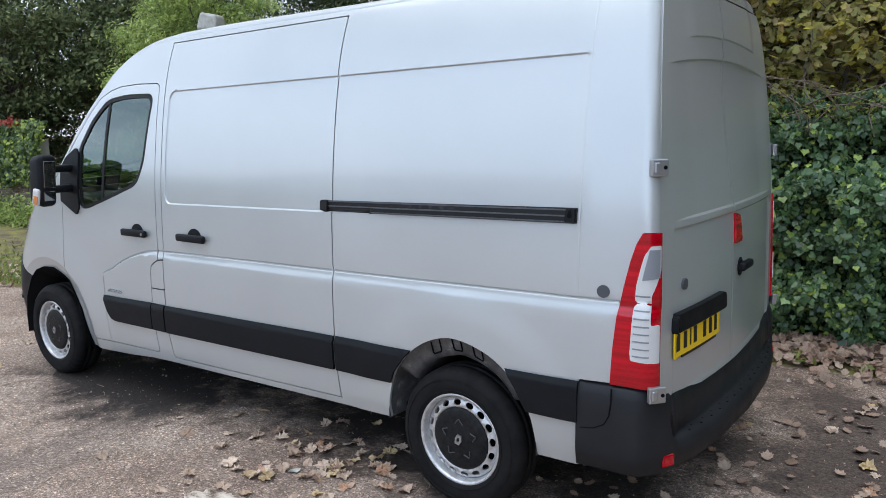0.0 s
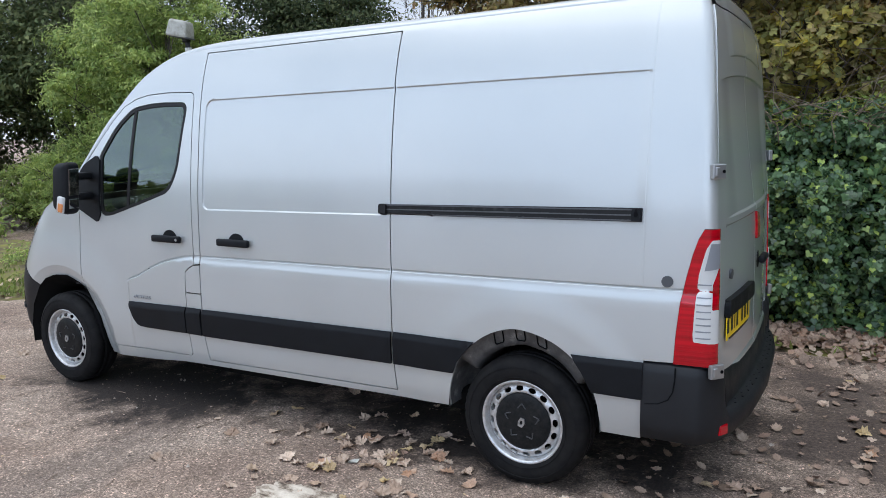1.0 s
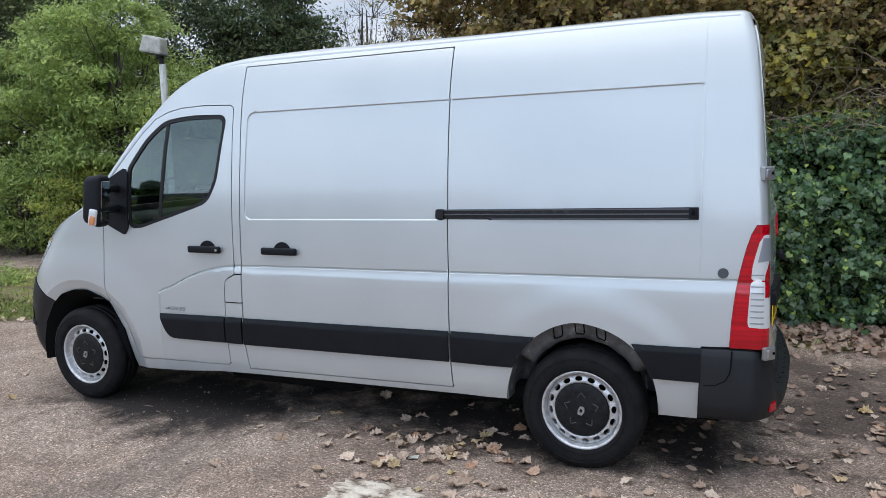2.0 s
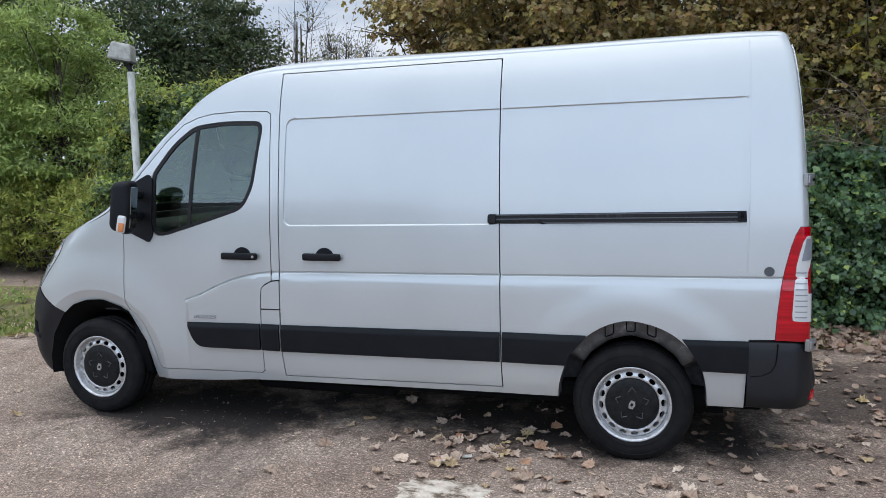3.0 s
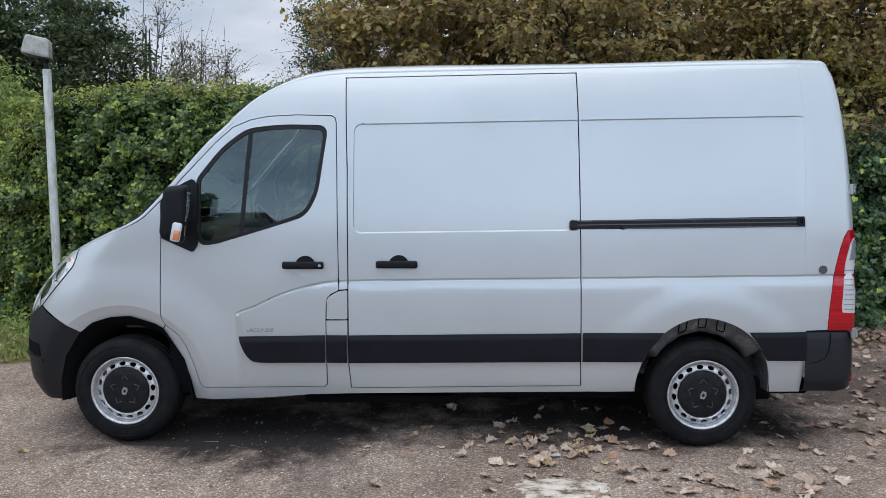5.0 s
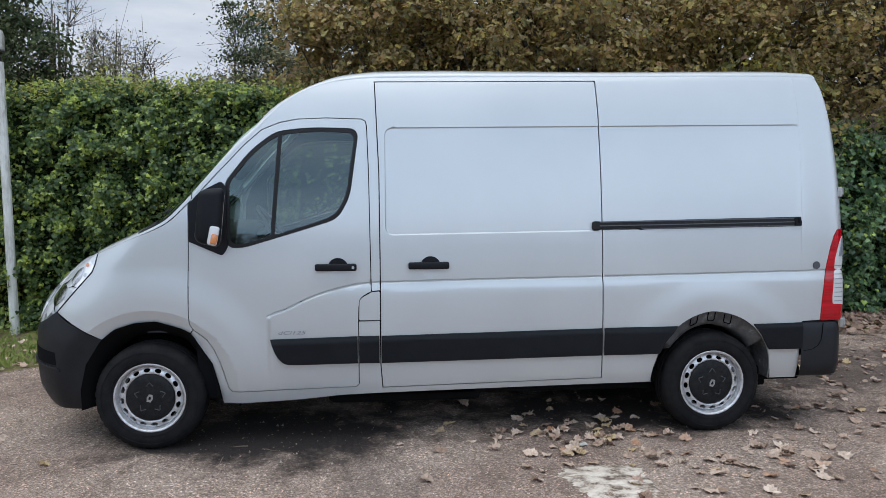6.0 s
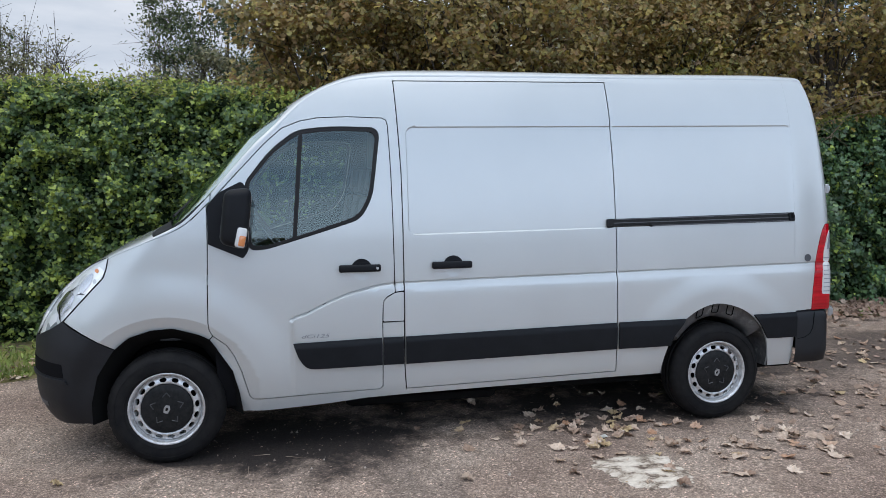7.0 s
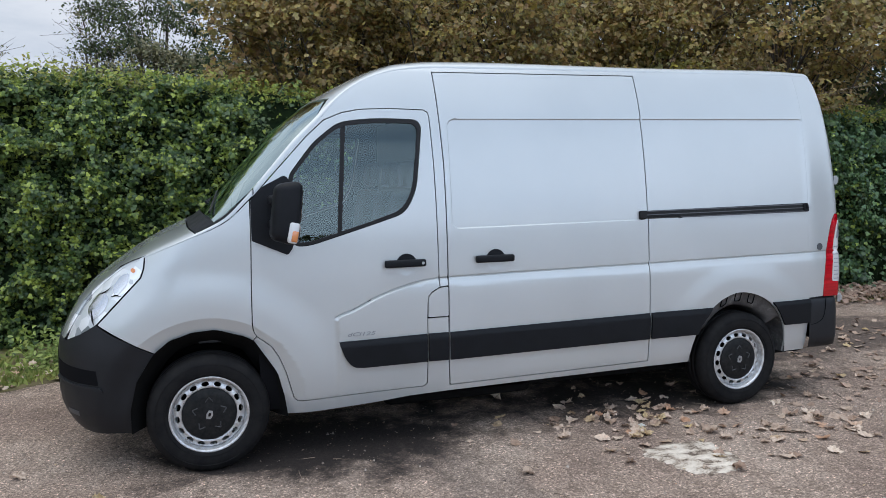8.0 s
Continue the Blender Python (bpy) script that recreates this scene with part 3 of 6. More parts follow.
def skin(name, fn, outline, mat, parent, holes=(), step=(.03, .03), inset=.003, lift=0., flange=.014, label="", mirror=0, lines=()):
    """A sheet-metal panel: an outline laid on the surface fn, with its edges turned in. mirror: 1 on the far side, 2 on both."""
    st = min(step) * 1.5
    loops = [drawn_in(outline, inset, st)] + [drawn_in(h, -inset, st) for h in holes]
    lo, hi = loops[0].min(0), loops[0].max(0)
    gx, gy = np.meshgrid(np.arange(lo[0] + step[0] / 2, hi[0], step[0]), np.arange(lo[1] + step[1] / 2, hi[1], step[1]))
    p = np.stack([gx.ravel(), gy.ravel()], 1)
    p = p[inside(p, loops[0])]
    for k, lp in enumerate(loops):
        if k and len(p):
            p = p[~inside(p, lp)]
        if len(p):
            p = p[clear_of(p, lp) > min(step) * .45]
    for ln in lines:
        # close rows of points along a pressed line
        q = np.asarray(ln, float)
        e = np.gradient(q, axis=0)
        e /= np.linalg.norm(e, axis=1)[:, None]
        nr = np.stack([-e[:, 1], e[:, 0]], 1)
        near_box = np.all((p > q.min(0) - .03) & (p < q.max(0) + .03), axis=1)
        far_off = np.ones(len(p), bool)
        if near_box.any():
            far_off[near_box] = np.min(np.hypot(p[near_box, 0:1] - q[None, :, 0], p[near_box, 1:2] - q[None, :, 1]), axis=1) > .020
        p = p[far_off]
        more = np.concatenate([q + nr * k for k in (-.012, -.008, -.005, -.0025, 0, .0025, .005, .008, .012, .016)])
        more = more[inside(more, loops[0])]
        for lp in loops:
            if len(more):
                more = more[clear_of(more, lp) > .0035]
        for lp in loops[1:]:
            more = more[~inside(more, lp)]
        p = np.concatenate([p, more])
    flat, edges = [], []
    for lp in loops:
        n0 = len(flat)
        flat += [tuple(v) for v in lp]
        edges += [(n0 + i, n0 + (i + 1) % len(lp)) for i in range(len(lp))]
    nb = len(flat)
    flat += [tuple(v) for v in p]
    got = geometry.delaunay_2d_cdt([Vector(v) for v in flat], edges, [], 0, 1e-6)
    co, tris = np.array([tuple(v) for v in got[0]]), np.array([tuple(f) for f in got[2]])
    mid = co[tris].mean(1)
    keep = inside(mid, loops[0])
    for lp in loops[1:]:
        keep &= ~inside(mid, lp)
    tris = tris[keep]
    a, b, c = co[tris[:, 0]], co[tris[:, 1]], co[tris[:, 2]]
    area = (b - a)[:, 0] * (c - a)[:, 1] - (b - a)[:, 1] * (c - a)[:, 0]
    tris = np.where((area < 0)[:, None], tris[:, ::-1], tris)

    def place(q):
        e = 6e-4
        pt = np.stack(fn(q[:, 0], q[:, 1]), 1)
        du = np.stack(fn(q[:, 0] + e, q[:, 1]), 1) - np.stack(fn(q[:, 0] - e, q[:, 1]), 1)
        dv = np.stack(fn(q[:, 0], q[:, 1] + e), 1) - np.stack(fn(q[:, 0], q[:, 1] - e), 1)
        n = np.cross(du, dv)
        n /= np.maximum(np.linalg.norm(n, axis=1), 1e-12)[:, None]
        return pt + n * lift, n

    pt, nm = place(co)
    verts, faces, normals = [], [], []

    def put(flip):
        n0 = sum(len(v) for v in verts)
        s = np.array([1, -1, 1]) if flip else np.array([1, 1, 1])
        o = np.array([0, 2 * YC, 0]) if flip else np.zeros(3)
        verts.append(pt * s + o)
        t = tris[:, ::-1] if flip else tris
        faces.extend(tuple(int(i) + n0 for i in f) for f in t)
        normals.extend((nm * s)[t.ravel()])
        if flange:
            for lp in loops:
                q, n = place(np.asarray(lp))
                m = len(q)
                n1 = sum(len(v) for v in verts)
                verts.append(np.concatenate([q, q - n * flange]) * s + o)
                al = np.concatenate([q, q - n * flange]) * s + o
                for i in range(m):
                    j = (i + 1) % m
                    f = (i, j, m + j, m + i) if not flip else (i, m + i, m + j, j)
                    w = np.cross(al[f[1]] - al[f[0]], al[f[2]] - al[f[0]])
                    w /= max(np.linalg.norm(w), 1e-12)
                    faces.append(tuple(n1 + k for k in f))
                    normals.extend([w] * 4)

    if mirror in (0, 2):
        put(False)
    if mirror in (1, 2):
        put(True)
    me = bpy.data.meshes.new(name)
    me.from_pydata(np.concatenate(verts).tolist(), [], faces)
    me.polygons.foreach_set("use_smooth", [True] * len(me.polygons))
    me.normals_split_custom_set([tuple(map(float, n)) for n in normals])
    me.materials.append(mat)
    ob = new(name, me)
    ob.parent = parent
    if label:
        ob["label"] = label
    return ob


def disc(cx, cz, r, n=28, a0=0., a1=360.):
    return [(cx + r * math.cos(radians(a0 + (a1 - a0) * i / n)), cz + r * math.sin(radians(a0 + (a1 - a0) * i / n))) for i in range(n)]


# ---- ground ----
rng = np.random.default_rng(7)
axis = [-600, -250, -120, -60, -30] + list(np.arange(-16, 16.01, .5)) + [30, 60, 120, 250, 600]


def ground_z(x, y):
    """Very slight unevenness away from the van."""
    far = min(1, max(0, (math.hypot((x - 1.9) / 3.2, (y - 1.0) / 2.2) - 1)))
    return .012 * far * noise.noise((x * .4, y * .4, 0)) if abs(x) < 17 and abs(y) < 17 else 0


n = len(axis)
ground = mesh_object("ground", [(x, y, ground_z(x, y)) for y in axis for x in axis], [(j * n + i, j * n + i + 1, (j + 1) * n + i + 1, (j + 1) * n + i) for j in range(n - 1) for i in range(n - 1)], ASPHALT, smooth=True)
tagged(ground, "worn brownish asphalt yard with damp stains and painted shade under the van", "ground", kind="structure")

VERGE = Curve((-40, .6), (-12, .8), (-4, 1.35), (-2.6, 1.85), (-1.6, 2.25), (-.6, 2.6), (1, 3.0), (4, 3.05), (8, 3.15), (14, 3.2))
cols, rows_n = np.concatenate([np.arange(-40, -12, 2.0), np.arange(-12, 14.01, .10)]), 14
vs = []
for x in cols:
    y0 = float(VERGE(x)) + .16 * noise.noise((x * 1.3, 3.1, 0)) + .07 * noise.noise((x * 5, 1.1, 0))
    for k in range(rows_n):
        t = k / (rows_n - 1)
        y = y0 + (4.6 - y0) * t
        vs.append((x, y, ground_z(x, y) - .004 + .05 * min(1, t * 3) * (.7 + .6 * noise.noise((x * 2.2, y * 2.2, 5)))))
fs = [(i * rows_n + j, (i + 1) * rows_n + j, (i + 1) * rows_n + j + 1, i * rows_n + j + 1) for i in range(len(cols) - 1) for j in range(rows_n - 1)]
verge = mesh_object("verge", vs, fs, MOSS, smooth=True)
tagged(verge, "mossy soil verge with thin grass along the hedge", "verge", kind="structure")


def verge_z(x, y):
    return ground_z(x, y) + (.035 if y > VERGE(x) + .25 else .004)


# ---- the van ----
van = new("van")
tagged(van, "silver panel van with black bumpers and strips on worn asphalt", "van")

ARCH_R = [(3.262, .352), (3.264, .42), (3.286, .511), (3.327, .617), (3.409, .716), (3.523, .794), (3.645, .830), (3.77, .815), (3.902, .759), (4.003, .665), (4.058, .563), (4.083, .44), (4.085, .356)]
ARCH_R = eased(ARCH_R)
ARCH_F = [(-.41, .27), (-.412, .40), (-.375, .56), (-.281, .709), (-.198, .777), (-.076, .815), (.05, .822), (.2, .775), (.257, .745)]
ARCH_B = [(.257, .745), (.293, .69), (.385, .545), (.421, .405), (.44, .275)]
DOOR_FRONT = [(.264, 1.556), (.263, 1.306), (.256, 1.05), (.254, .85), (.259, .805), (.277, .770), (.301, .752), (.36, .705), (.40, .64), (.44, .54), (.467, .44), (.484, .38), (.505, .359)]
DOOR_REAR = [(1.29, .374), (1.311, .392), (1.311, .65), (1.311, .808), (1.314, .90), (1.322, .948), (1.345, .972), (1.395, .998), (1.393, 1.03), (1.383, 1.751), (1.373, 2.05), (1.365, 2.082), (1.34, 2.096)]
DOOR_TOP = [(1.119, 2.102), (.935, 2.093), (.825, 2.071), (.715, 2.025), (.607, 1.928), (.502, 1.815), (.393, 1.697), (.330, 1.628)]
SLIDE = fillet((1.425, 2.342, .012), (2.893, 2.364, .012), (2.897, 2.054), (2.911, 1.073), (2.916, .545), (2.921, .389, .01), (1.463, .364, .01), (1.451, .524), (1.452, 1.046), (1.448, 1.751))
edge_line = [(float(x), float(EDGE(x)) + .004) for x in np.linspace(.275, 4.42, 90)]
tail_end = [(float(TAIL(z)) + .031, float(z)) for z in np.linspace(2.40, 1.372, 24)]
LAMP_L = [(4.545, 1.372), (4.522, 1.33), (4.50, 1.26), (4.475, 1.15), (4.455, 1.04), (4.441, .90), (4.433, .757)]
lamp_end = [(float(TAIL(z)) + .031, float(z)) for z in np.linspace(.757, 1.372, 14)]

BODY = (edge_line + tail_end + LAMP_L + [(4.30, .752), (4.286, .358)] + ARCH_R[::-1]
        + [(2.921, .345), (2.21, .335), (1.46, .323), (1.196, .315), (1.0, .296), (.86, .286), (.69, .281), (.44, .275)] + ARCH_B[::-1][1:] + [(.277, .770)]
        + DOOR_FRONT[6:] + DOOR_REAR[:4] + [(1.449, .810), (1.451, .524), (1.463, .364), (2.921, .389), (2.916, .545), (2.911, 1.073), (2.897, 2.054), (2.893, 2.364), (1.425, 2.342), (1.448, 1.751), (1.452, 1.004)]
        + DOOR_REAR[7:] + DOOR_TOP)
FRONT_DOOR = DOOR_FRONT + DOOR_REAR + DOOR_TOP
WINDOW = fillet((.500, 1.285, .05), (.60, 1.286, .05), (.956, 1.391, .1), (1.185, 1.463, .06), (1.262, 1.60, .07), (1.322, 2.033, .07), (1.012, 2.040, .12), (.80, 2.012, .06), (.647, 1.895, .08), (.49, 1.695, .04))
WINDOW_IN = fillet((.518, 1.310, .05), (.60, 1.308, .05), (.956, 1.413, .1), (1.170, 1.485, .06), (1.240, 1.61, .07), (1.296, 2.010, .06), (1.012, 2.016, .12), (.81, 1.99, .06), (.662, 1.878, .08), (.515, 1.69, .03))
WING = ([(float(x), float(EDGE(x)) + .004) for x in np.linspace(-.31, .262, 16)] + DOOR_FRONT[:6] + ARCH_F[::-1][:-3] + [(-.432, .795), (-.577, .880), (-.484, .98), (-.40, 1.07), (-.336, 1.138), (-.318, 1.19)])
HEADLAMP = [(-.755, .775), (-.70, .80), (-.641, .836), (-.577, .880), (-.484, .98), (-.40, 1.07), (-.336, 1.138), (-.318, 1.19), (-.312, 1.250), (-.37, 1.228), (-.443, 1.19), (-.556, 1.088), (-.650, .985), (-.72, .87)]

def strip(s, z):
    """The rubbing strips: proud of the flank, with a sloping upper edge."""
    x, y, z = side(s, z)
    zz = z - RAKE * (x - 1.45)
    return x, y - .016 * ease(.722, .676, zz) - .004, z


rake = lambda x, zz: (float(x), float(zz + RAKE * (x - 1.45)))
crease_line = [(float(x), float(CREASE(x))) for x in np.arange(.755, 4.47, .008)]
press_top = [rake(x, 2.0385) for x in np.arange(1.545, 4.262, .014)]
press_low = [rake(x, 1.3575) for x in np.arange(1.545, 2.87, .014)]
press_end = [rake(1.537 - .0475 * math.cos(a), 1.4075 - .0475 * math.sin(a)) for a in np.linspace(1.5, 0, 8)] + [rake(1.4895, z) for z in np.arange(1.42, 1.98, .014)] + [rake(1.537 - .0475 * math.cos(a), 1.9885 + .0475 * math.sin(a)) for a in np.linspace(0, 1.5, 8)]
seam_line = [(4.284, float(z)) for z in np.arange(1.13, 2.39, .016)]
PRESS = [crease_line, press_top, press_low, press_end, seam_line]
FINE, COARSE = (.024, .018), (.06, .05)
DISHES = [(1.184, 1.142), (1.774, 1.147)]
for far in (0, 1):
    st = COARSE if far else FINE
    skin("body_side", side, BODY, PAINT, van, step=st, inset=.003, mirror=far, lines=() if far else PRESS)
    wing = skin("wing", side, WING, PAINT, van, step=st if far else (.02, .016), mirror=far, lines=() if far else [[(.558 * math.cos(a), .34 + .558 * math.sin(a)) for a in np.arange(.45, 2.5, .025)], [(.472 * math.cos(a), .34 + .472 * math.sin(a)) for a in np.arange(.7, 2.4, .03)]])
    door = skin("front_door", side, FRONT_DOOR, PAINT, van, holes=[WINDOW] if far else [WINDOW, disc(*DISHES[0], .060, 36)], step=st, mirror=far, lines=() if far else PRESS[:1])
    skin("window_seal", side, WINDOW, RUBBER, door, holes=[WINDOW_IN], step=(.03, .03), inset=.001, lift=-.003, flange=.012, mirror=far, label="black rubber window seal")
    g = skin("window_glass", side, WINDOW_IN, GLASS, door, step=(.06, .06), inset=-.004, lift=-.010, flange=0, mirror=far, label="tinted side window glass")
    g.visible_shadow = False
    skin("window_bar", side, [(.765, 1.352), (.791, 1.358), (.842, 2.00), (.816, 2.00)], RUBBER, door, step=(.03, .03), flange=.004, lift=-.005, inset=0, mirror=far)
    slide = skin("sliding_door" if not far else "side_panel", side, SLIDE, PAINT, van, holes=[] if far else [disc(*DISHES[1], .060, 36)], step=st, inset=.004, mirror=far, lines=() if far else PRESS)
    flap = skin("fuel_flap", side, fillet((1.318, .945, .02), (1.345, .968, .02), (1.395, .994, .01), (1.449, 1.000, .01), (1.449, .813, .01), (1.314, .813, .01)), PAINT, van, step=(.03, .02), inset=.0012, mirror=far)
    # black rubbing strips along the flank
    strip_d = fillet((.750, .705), (.762, .66, .03), (.790, .59, .05), (.835, .538, .05), (.90, .532, .03), (1.307, .535), (1.307, .716))
    skin("side_strip", strip, strip_d, PLASTIC, door, step=(.03, .015), lift=.002, mirror=far, label="black plastic rubbing strip")
    skin("side_strip", strip, [(1.312, .535), (1.446, .534), (1.446, .716), (1.312, .716)], PLASTIC, van, step=(.03, .015), lift=.002, mirror=far, label="black plastic rubbing strip")
    skin("side_strip", strip, [(1.455, .533), (2.912, .549), (2.912, .736), (1.455, .715)], PLASTIC, slide, step=(.05, .015), lift=.002, mirror=far, label="black plastic rubbing strip")
    skin("side_strip", strip, [(2.922, .549), (3.302, .553), (3.327, .617), (3.409, .7165), (3.43, .742), (2.922, .737)], PLASTIC, van, step=(.05, .015), lift=.002, mirror=far, label="black plastic rubbing strip")
    skin("side_strip", strip, [(3.945, .747), (4.003, .665), (4.058, .566), (4.301, .566), (4.301, .750)], PLASTIC, van, step=(.05, .015), lift=.002, mirror=far, label="black plastic rubbing strip")
    # dark structure behind the shut lines
    skin("inner_frame", side, [(.30, .30), (1.2, .33), (3.25, .37), (3.26, .45), (3.29, .54), (3.33, .64), (3.42, .74), (3.53, .81), (3.645, .85), (3.77, .83), (3.91, .78), (4.01, .68), (4.07, .57), (4.09, .38), (4.28, .38), (4.32, .74), (4.60, .76), (4.56, 1.9), (4.47, 2.36)]
         + [(float(x), float(EDGE(x)) - .02) for x in np.linspace(4.38, .36, 60)] + [(.30, 1.50), (.28, .80)], GAP, van,
         holes=[WINDOW], step=(.08, .05), lift=-.016, flange=0, mirror=far)
    skin("lamp_gasket", side, HEADLAMP, GAP, van, step=(.03, .03), lift=.0008, inset=-.005, flange=.004, mirror=far)
    skin("headlamp", side, HEADLAMP, LAMP, van, step=(.018, .018), lift=.002, mirror=far, label="clear headlamp with bright reflectors")
    # bulbs, bezel and folds of the headlamp; the folds' shade is near-black colour
    lamp_f = next(o for o in reversed(van.children) if o.name.startswith("headlamp"))
    skin("headlamp_top", over, fillet((-.755, -.965), (-.34, -.992), (-.335, -.965, .01), (-.40, -.925, .04), (-.55, -.865, .06), (-.73, -.835, .02)), LAMP, lamp_f, step=(.02, .02), lift=.004, flange=.006, inset=0, mirror=far)
    skin("lamp_bezel", over, [(-.335, -.968), (-.40, -.928), (-.55, -.868), (-.735, -.838), (-.735, -.812), (-.55, -.845), (-.385, -.912)], LENSRIB, lamp_f, step=(.02, .02), lift=.006, flange=.004, inset=0, mirror=far, label="dark inner bezel")
    skin("reflector_bowl", side, fillet((-.60, .90, .03), (-.53, .955, .03), (-.50, 1.035, .03), (-.555, 1.055, .03), (-.63, .955, .03)), CHROME, lamp_f, step=(.02, .02), lift=.005, flange=.002, inset=0, mirror=far, label="bright reflector bowl")
    skin("reflector_bowl", side, fillet((-.47, 1.03, .02), (-.405, 1.10, .02), (-.39, 1.165, .02), (-.44, 1.145, .02), (-.485, 1.08, .02)), CHROME, lamp_f, step=(.02, .02), lift=.005, flange=.002, inset=0, mirror=far, label="bright reflector bowl")
    skin("turn_bulb", side, disc(-.372, 1.175, .012, 10), AMBER, lamp_f, step=(.02, .02), lift=.0065, flange=.002, inset=0, mirror=far, label="small amber bulb")
    for fold in ([(-.50, 1.03), (-.465, 1.045), (-.43, 1.035), (-.465, 1.037)], [(-.605, .96), (-.60, .90), (-.585, .87), (-.592, .91)], [(-.56, 1.04), (-.52, 1.06), (-.48, 1.09), (-.525, 1.05)]):
        skin("lamp_fold", side, fold, GAP, lamp_f, step=(.02, .02), lift=.007, flange=.001, inset=0, mirror=far)
    # tail lamp wraps round the corner
    lamp = skin("tail_lamp", side, LAMP_L + lamp_end, RED, van, step=(.015, .02), lift=.006, inset=-.001, mirror=far, label="tall red and clear tail lamp")
    e = lambda z, d: (float(TAIL(z)) + .031 - d, z)
    white = [e(1.325, .012), (4.575, 1.325), (4.555, 1.29), (4.528, 1.17), (4.518, 1.03), (4.512, .90), (4.516, .868), e(.862, .012), e(1.015, .012), e(1.015, .05), e(1.13, .05), e(1.225, .012)]
    skin("clear_lens", side, fillet(*[(*p, .008) for p in white]), CLEAR, lamp, step=(.015, .02), lift=.010, flange=.006, inset=0, mirror=far, label="ribbed clear lens")
    if not far:
        for k in range(9):
            z = .885 + .03 * k
            skin("lens_rib", side, [(4.524, z), e(z, .055), e(z + .006, .055), (4.524, z + .006)], LENSRIB, lamp, step=(.02, .01), lift=.0115, flange=.002, inset=0)
        skin("lamp_bracket", side, [(4.57, 1.31), e(1.31, .02), e(1.20, .02), (4.55, 1.19)], LENSRIB, lamp, step=(.02, .02), lift=.013, flange=.004, inset=0)
        for k in range(4):
            z = .785 + .018 * k
            skin("lens_rib", side, [(4.45, z), e(z, .03), e(z + .003, .03), (4.45, z + .003)], RED, lamp, step=(.03, .01), lift=.0085, flange=.003, inset=0)
    # round cap behind the rear wheel
    skin("grey_cap", side, disc(4.393, 1.132, .026), GREY, van, step=(.02, .02), lift=.006, inset=0, mirror=far, label="round grey plastic cap")

# sliding door rail
rail = skin("door_rail", side, fillet((2.846, 1.378, .012), (2.846, 1.434, .012), (4.272, 1.460, .004), (4.272, 1.397, .004)), RUBBER, van, step=(.06, .02), inset=0, lift=.010, flange=.02, label="black sliding door rail with a channel")
# lips are lighter than the rail: edge highlights put into their colour
for z0, z1, l in ((1.427, 1.4335, .0135), (1.403, 1.409, .0125), (1.379, 1.385, .0135)):
    skin("rail_lip", side, [(2.86, z0), (2.86, z1), (4.265, z1 + .021), (4.265, z0 + .021)], RAIL, rail, step=(.06, .02), inset=0, lift=l, flange=.02)
skin("rail_end", side, fillet((4.225, 1.401, .004), (4.268, 1.402, .004), (4.268, 1.455, .004), (4.225, 1.454, .004)), PLASTIC, rail, step=(.02, .02), inset=0, lift=.022, flange=.02)
skin("bolt", side, disc(4.247, 1.428, .010, 12), GAP, rail, step=(.02, .02), inset=0, lift=.0235, flange=.003)
skin("rail_end", side, fillet((2.838, 1.375, .018), (2.838, 1.437, .018), (2.885, 1.436, .004), (2.885, 1.377, .004)), RUBBER, rail, step=(.02, .02), inset=0, lift=.024, flange=.024)


def handle(cx, cz, owner, lock):
    y = float(side_y(cx, cz))
    dx, dz = cx + .012, cz - .015

    def bowl(u, v):
        x, y_, z = side(u, v)
        return x, y_ + .003 * np.clip(1 - (np.hypot(u - dx, v - dz) / .064) ** 2, 0, 1) ** .6, z

    skin("handle_dish", bowl, disc(dx, dz, .0645, 36), PAINT, owner, step=(.012, .012), inset=0, flange=0)
    skin("handle_back", side, disc(cx + .012, cz - .008, .066, 18, 0, 180) + [(cx - .054, cz - .008)], PLASTIC, owner, step=(.02, .02), inset=0, lift=.006, flange=.006)
    bm = block(.262, .030, .046, .012, 3, pose(cx, y - .024, cz))
    grip = part("door_handle", bm, PLASTIC, owner, "black plastic pull handle", True)
    if lock:
        bm = rod(bmesh.new(), (cx + .108, y - .042, cz), (cx + .108, y - .03, cz), .009, seg=14)
        part("lock", bm, HINGE, grip)


near_door = next(o for o in van.children if o.name == "front_door")
near_slide = next(o for o in van.children if o.name == "sliding_door")
handle(1.172, 1.157, near_door, True)
handle(1.762, 1.162, near_slide, False)

# raised lettering on the front door
for words, x0 in (("dCi", .800), ("125", .885)):
    cu = bpy.data.curves.new("badge", "FONT")
    cu.body, cu.size, cu.extrude, cu.shear = words, .052, .0015, .25
    tmp = bpy.data.objects.new("badge", cu)
    scene.collection.objects.link(tmp)
    me = bpy.data.meshes.new_from_object(tmp.evaluated_get(bpy.context.evaluated_depsgraph_get()))
    bpy.data.objects.remove(tmp)
    me.materials.append(LENSRIB)
    badge = new("badge", me)
    badge.parent = near_door
    badge["label"] = "small grey lettering"
    badge.matrix_basis = Matrix.Translation((x0, float(side_y(.88, .745)) - .004, .732)) @ pose(0, 0, 0, 90, 0, 0) @ Matrix.Diagonal((1.15, .62, 1, 1))

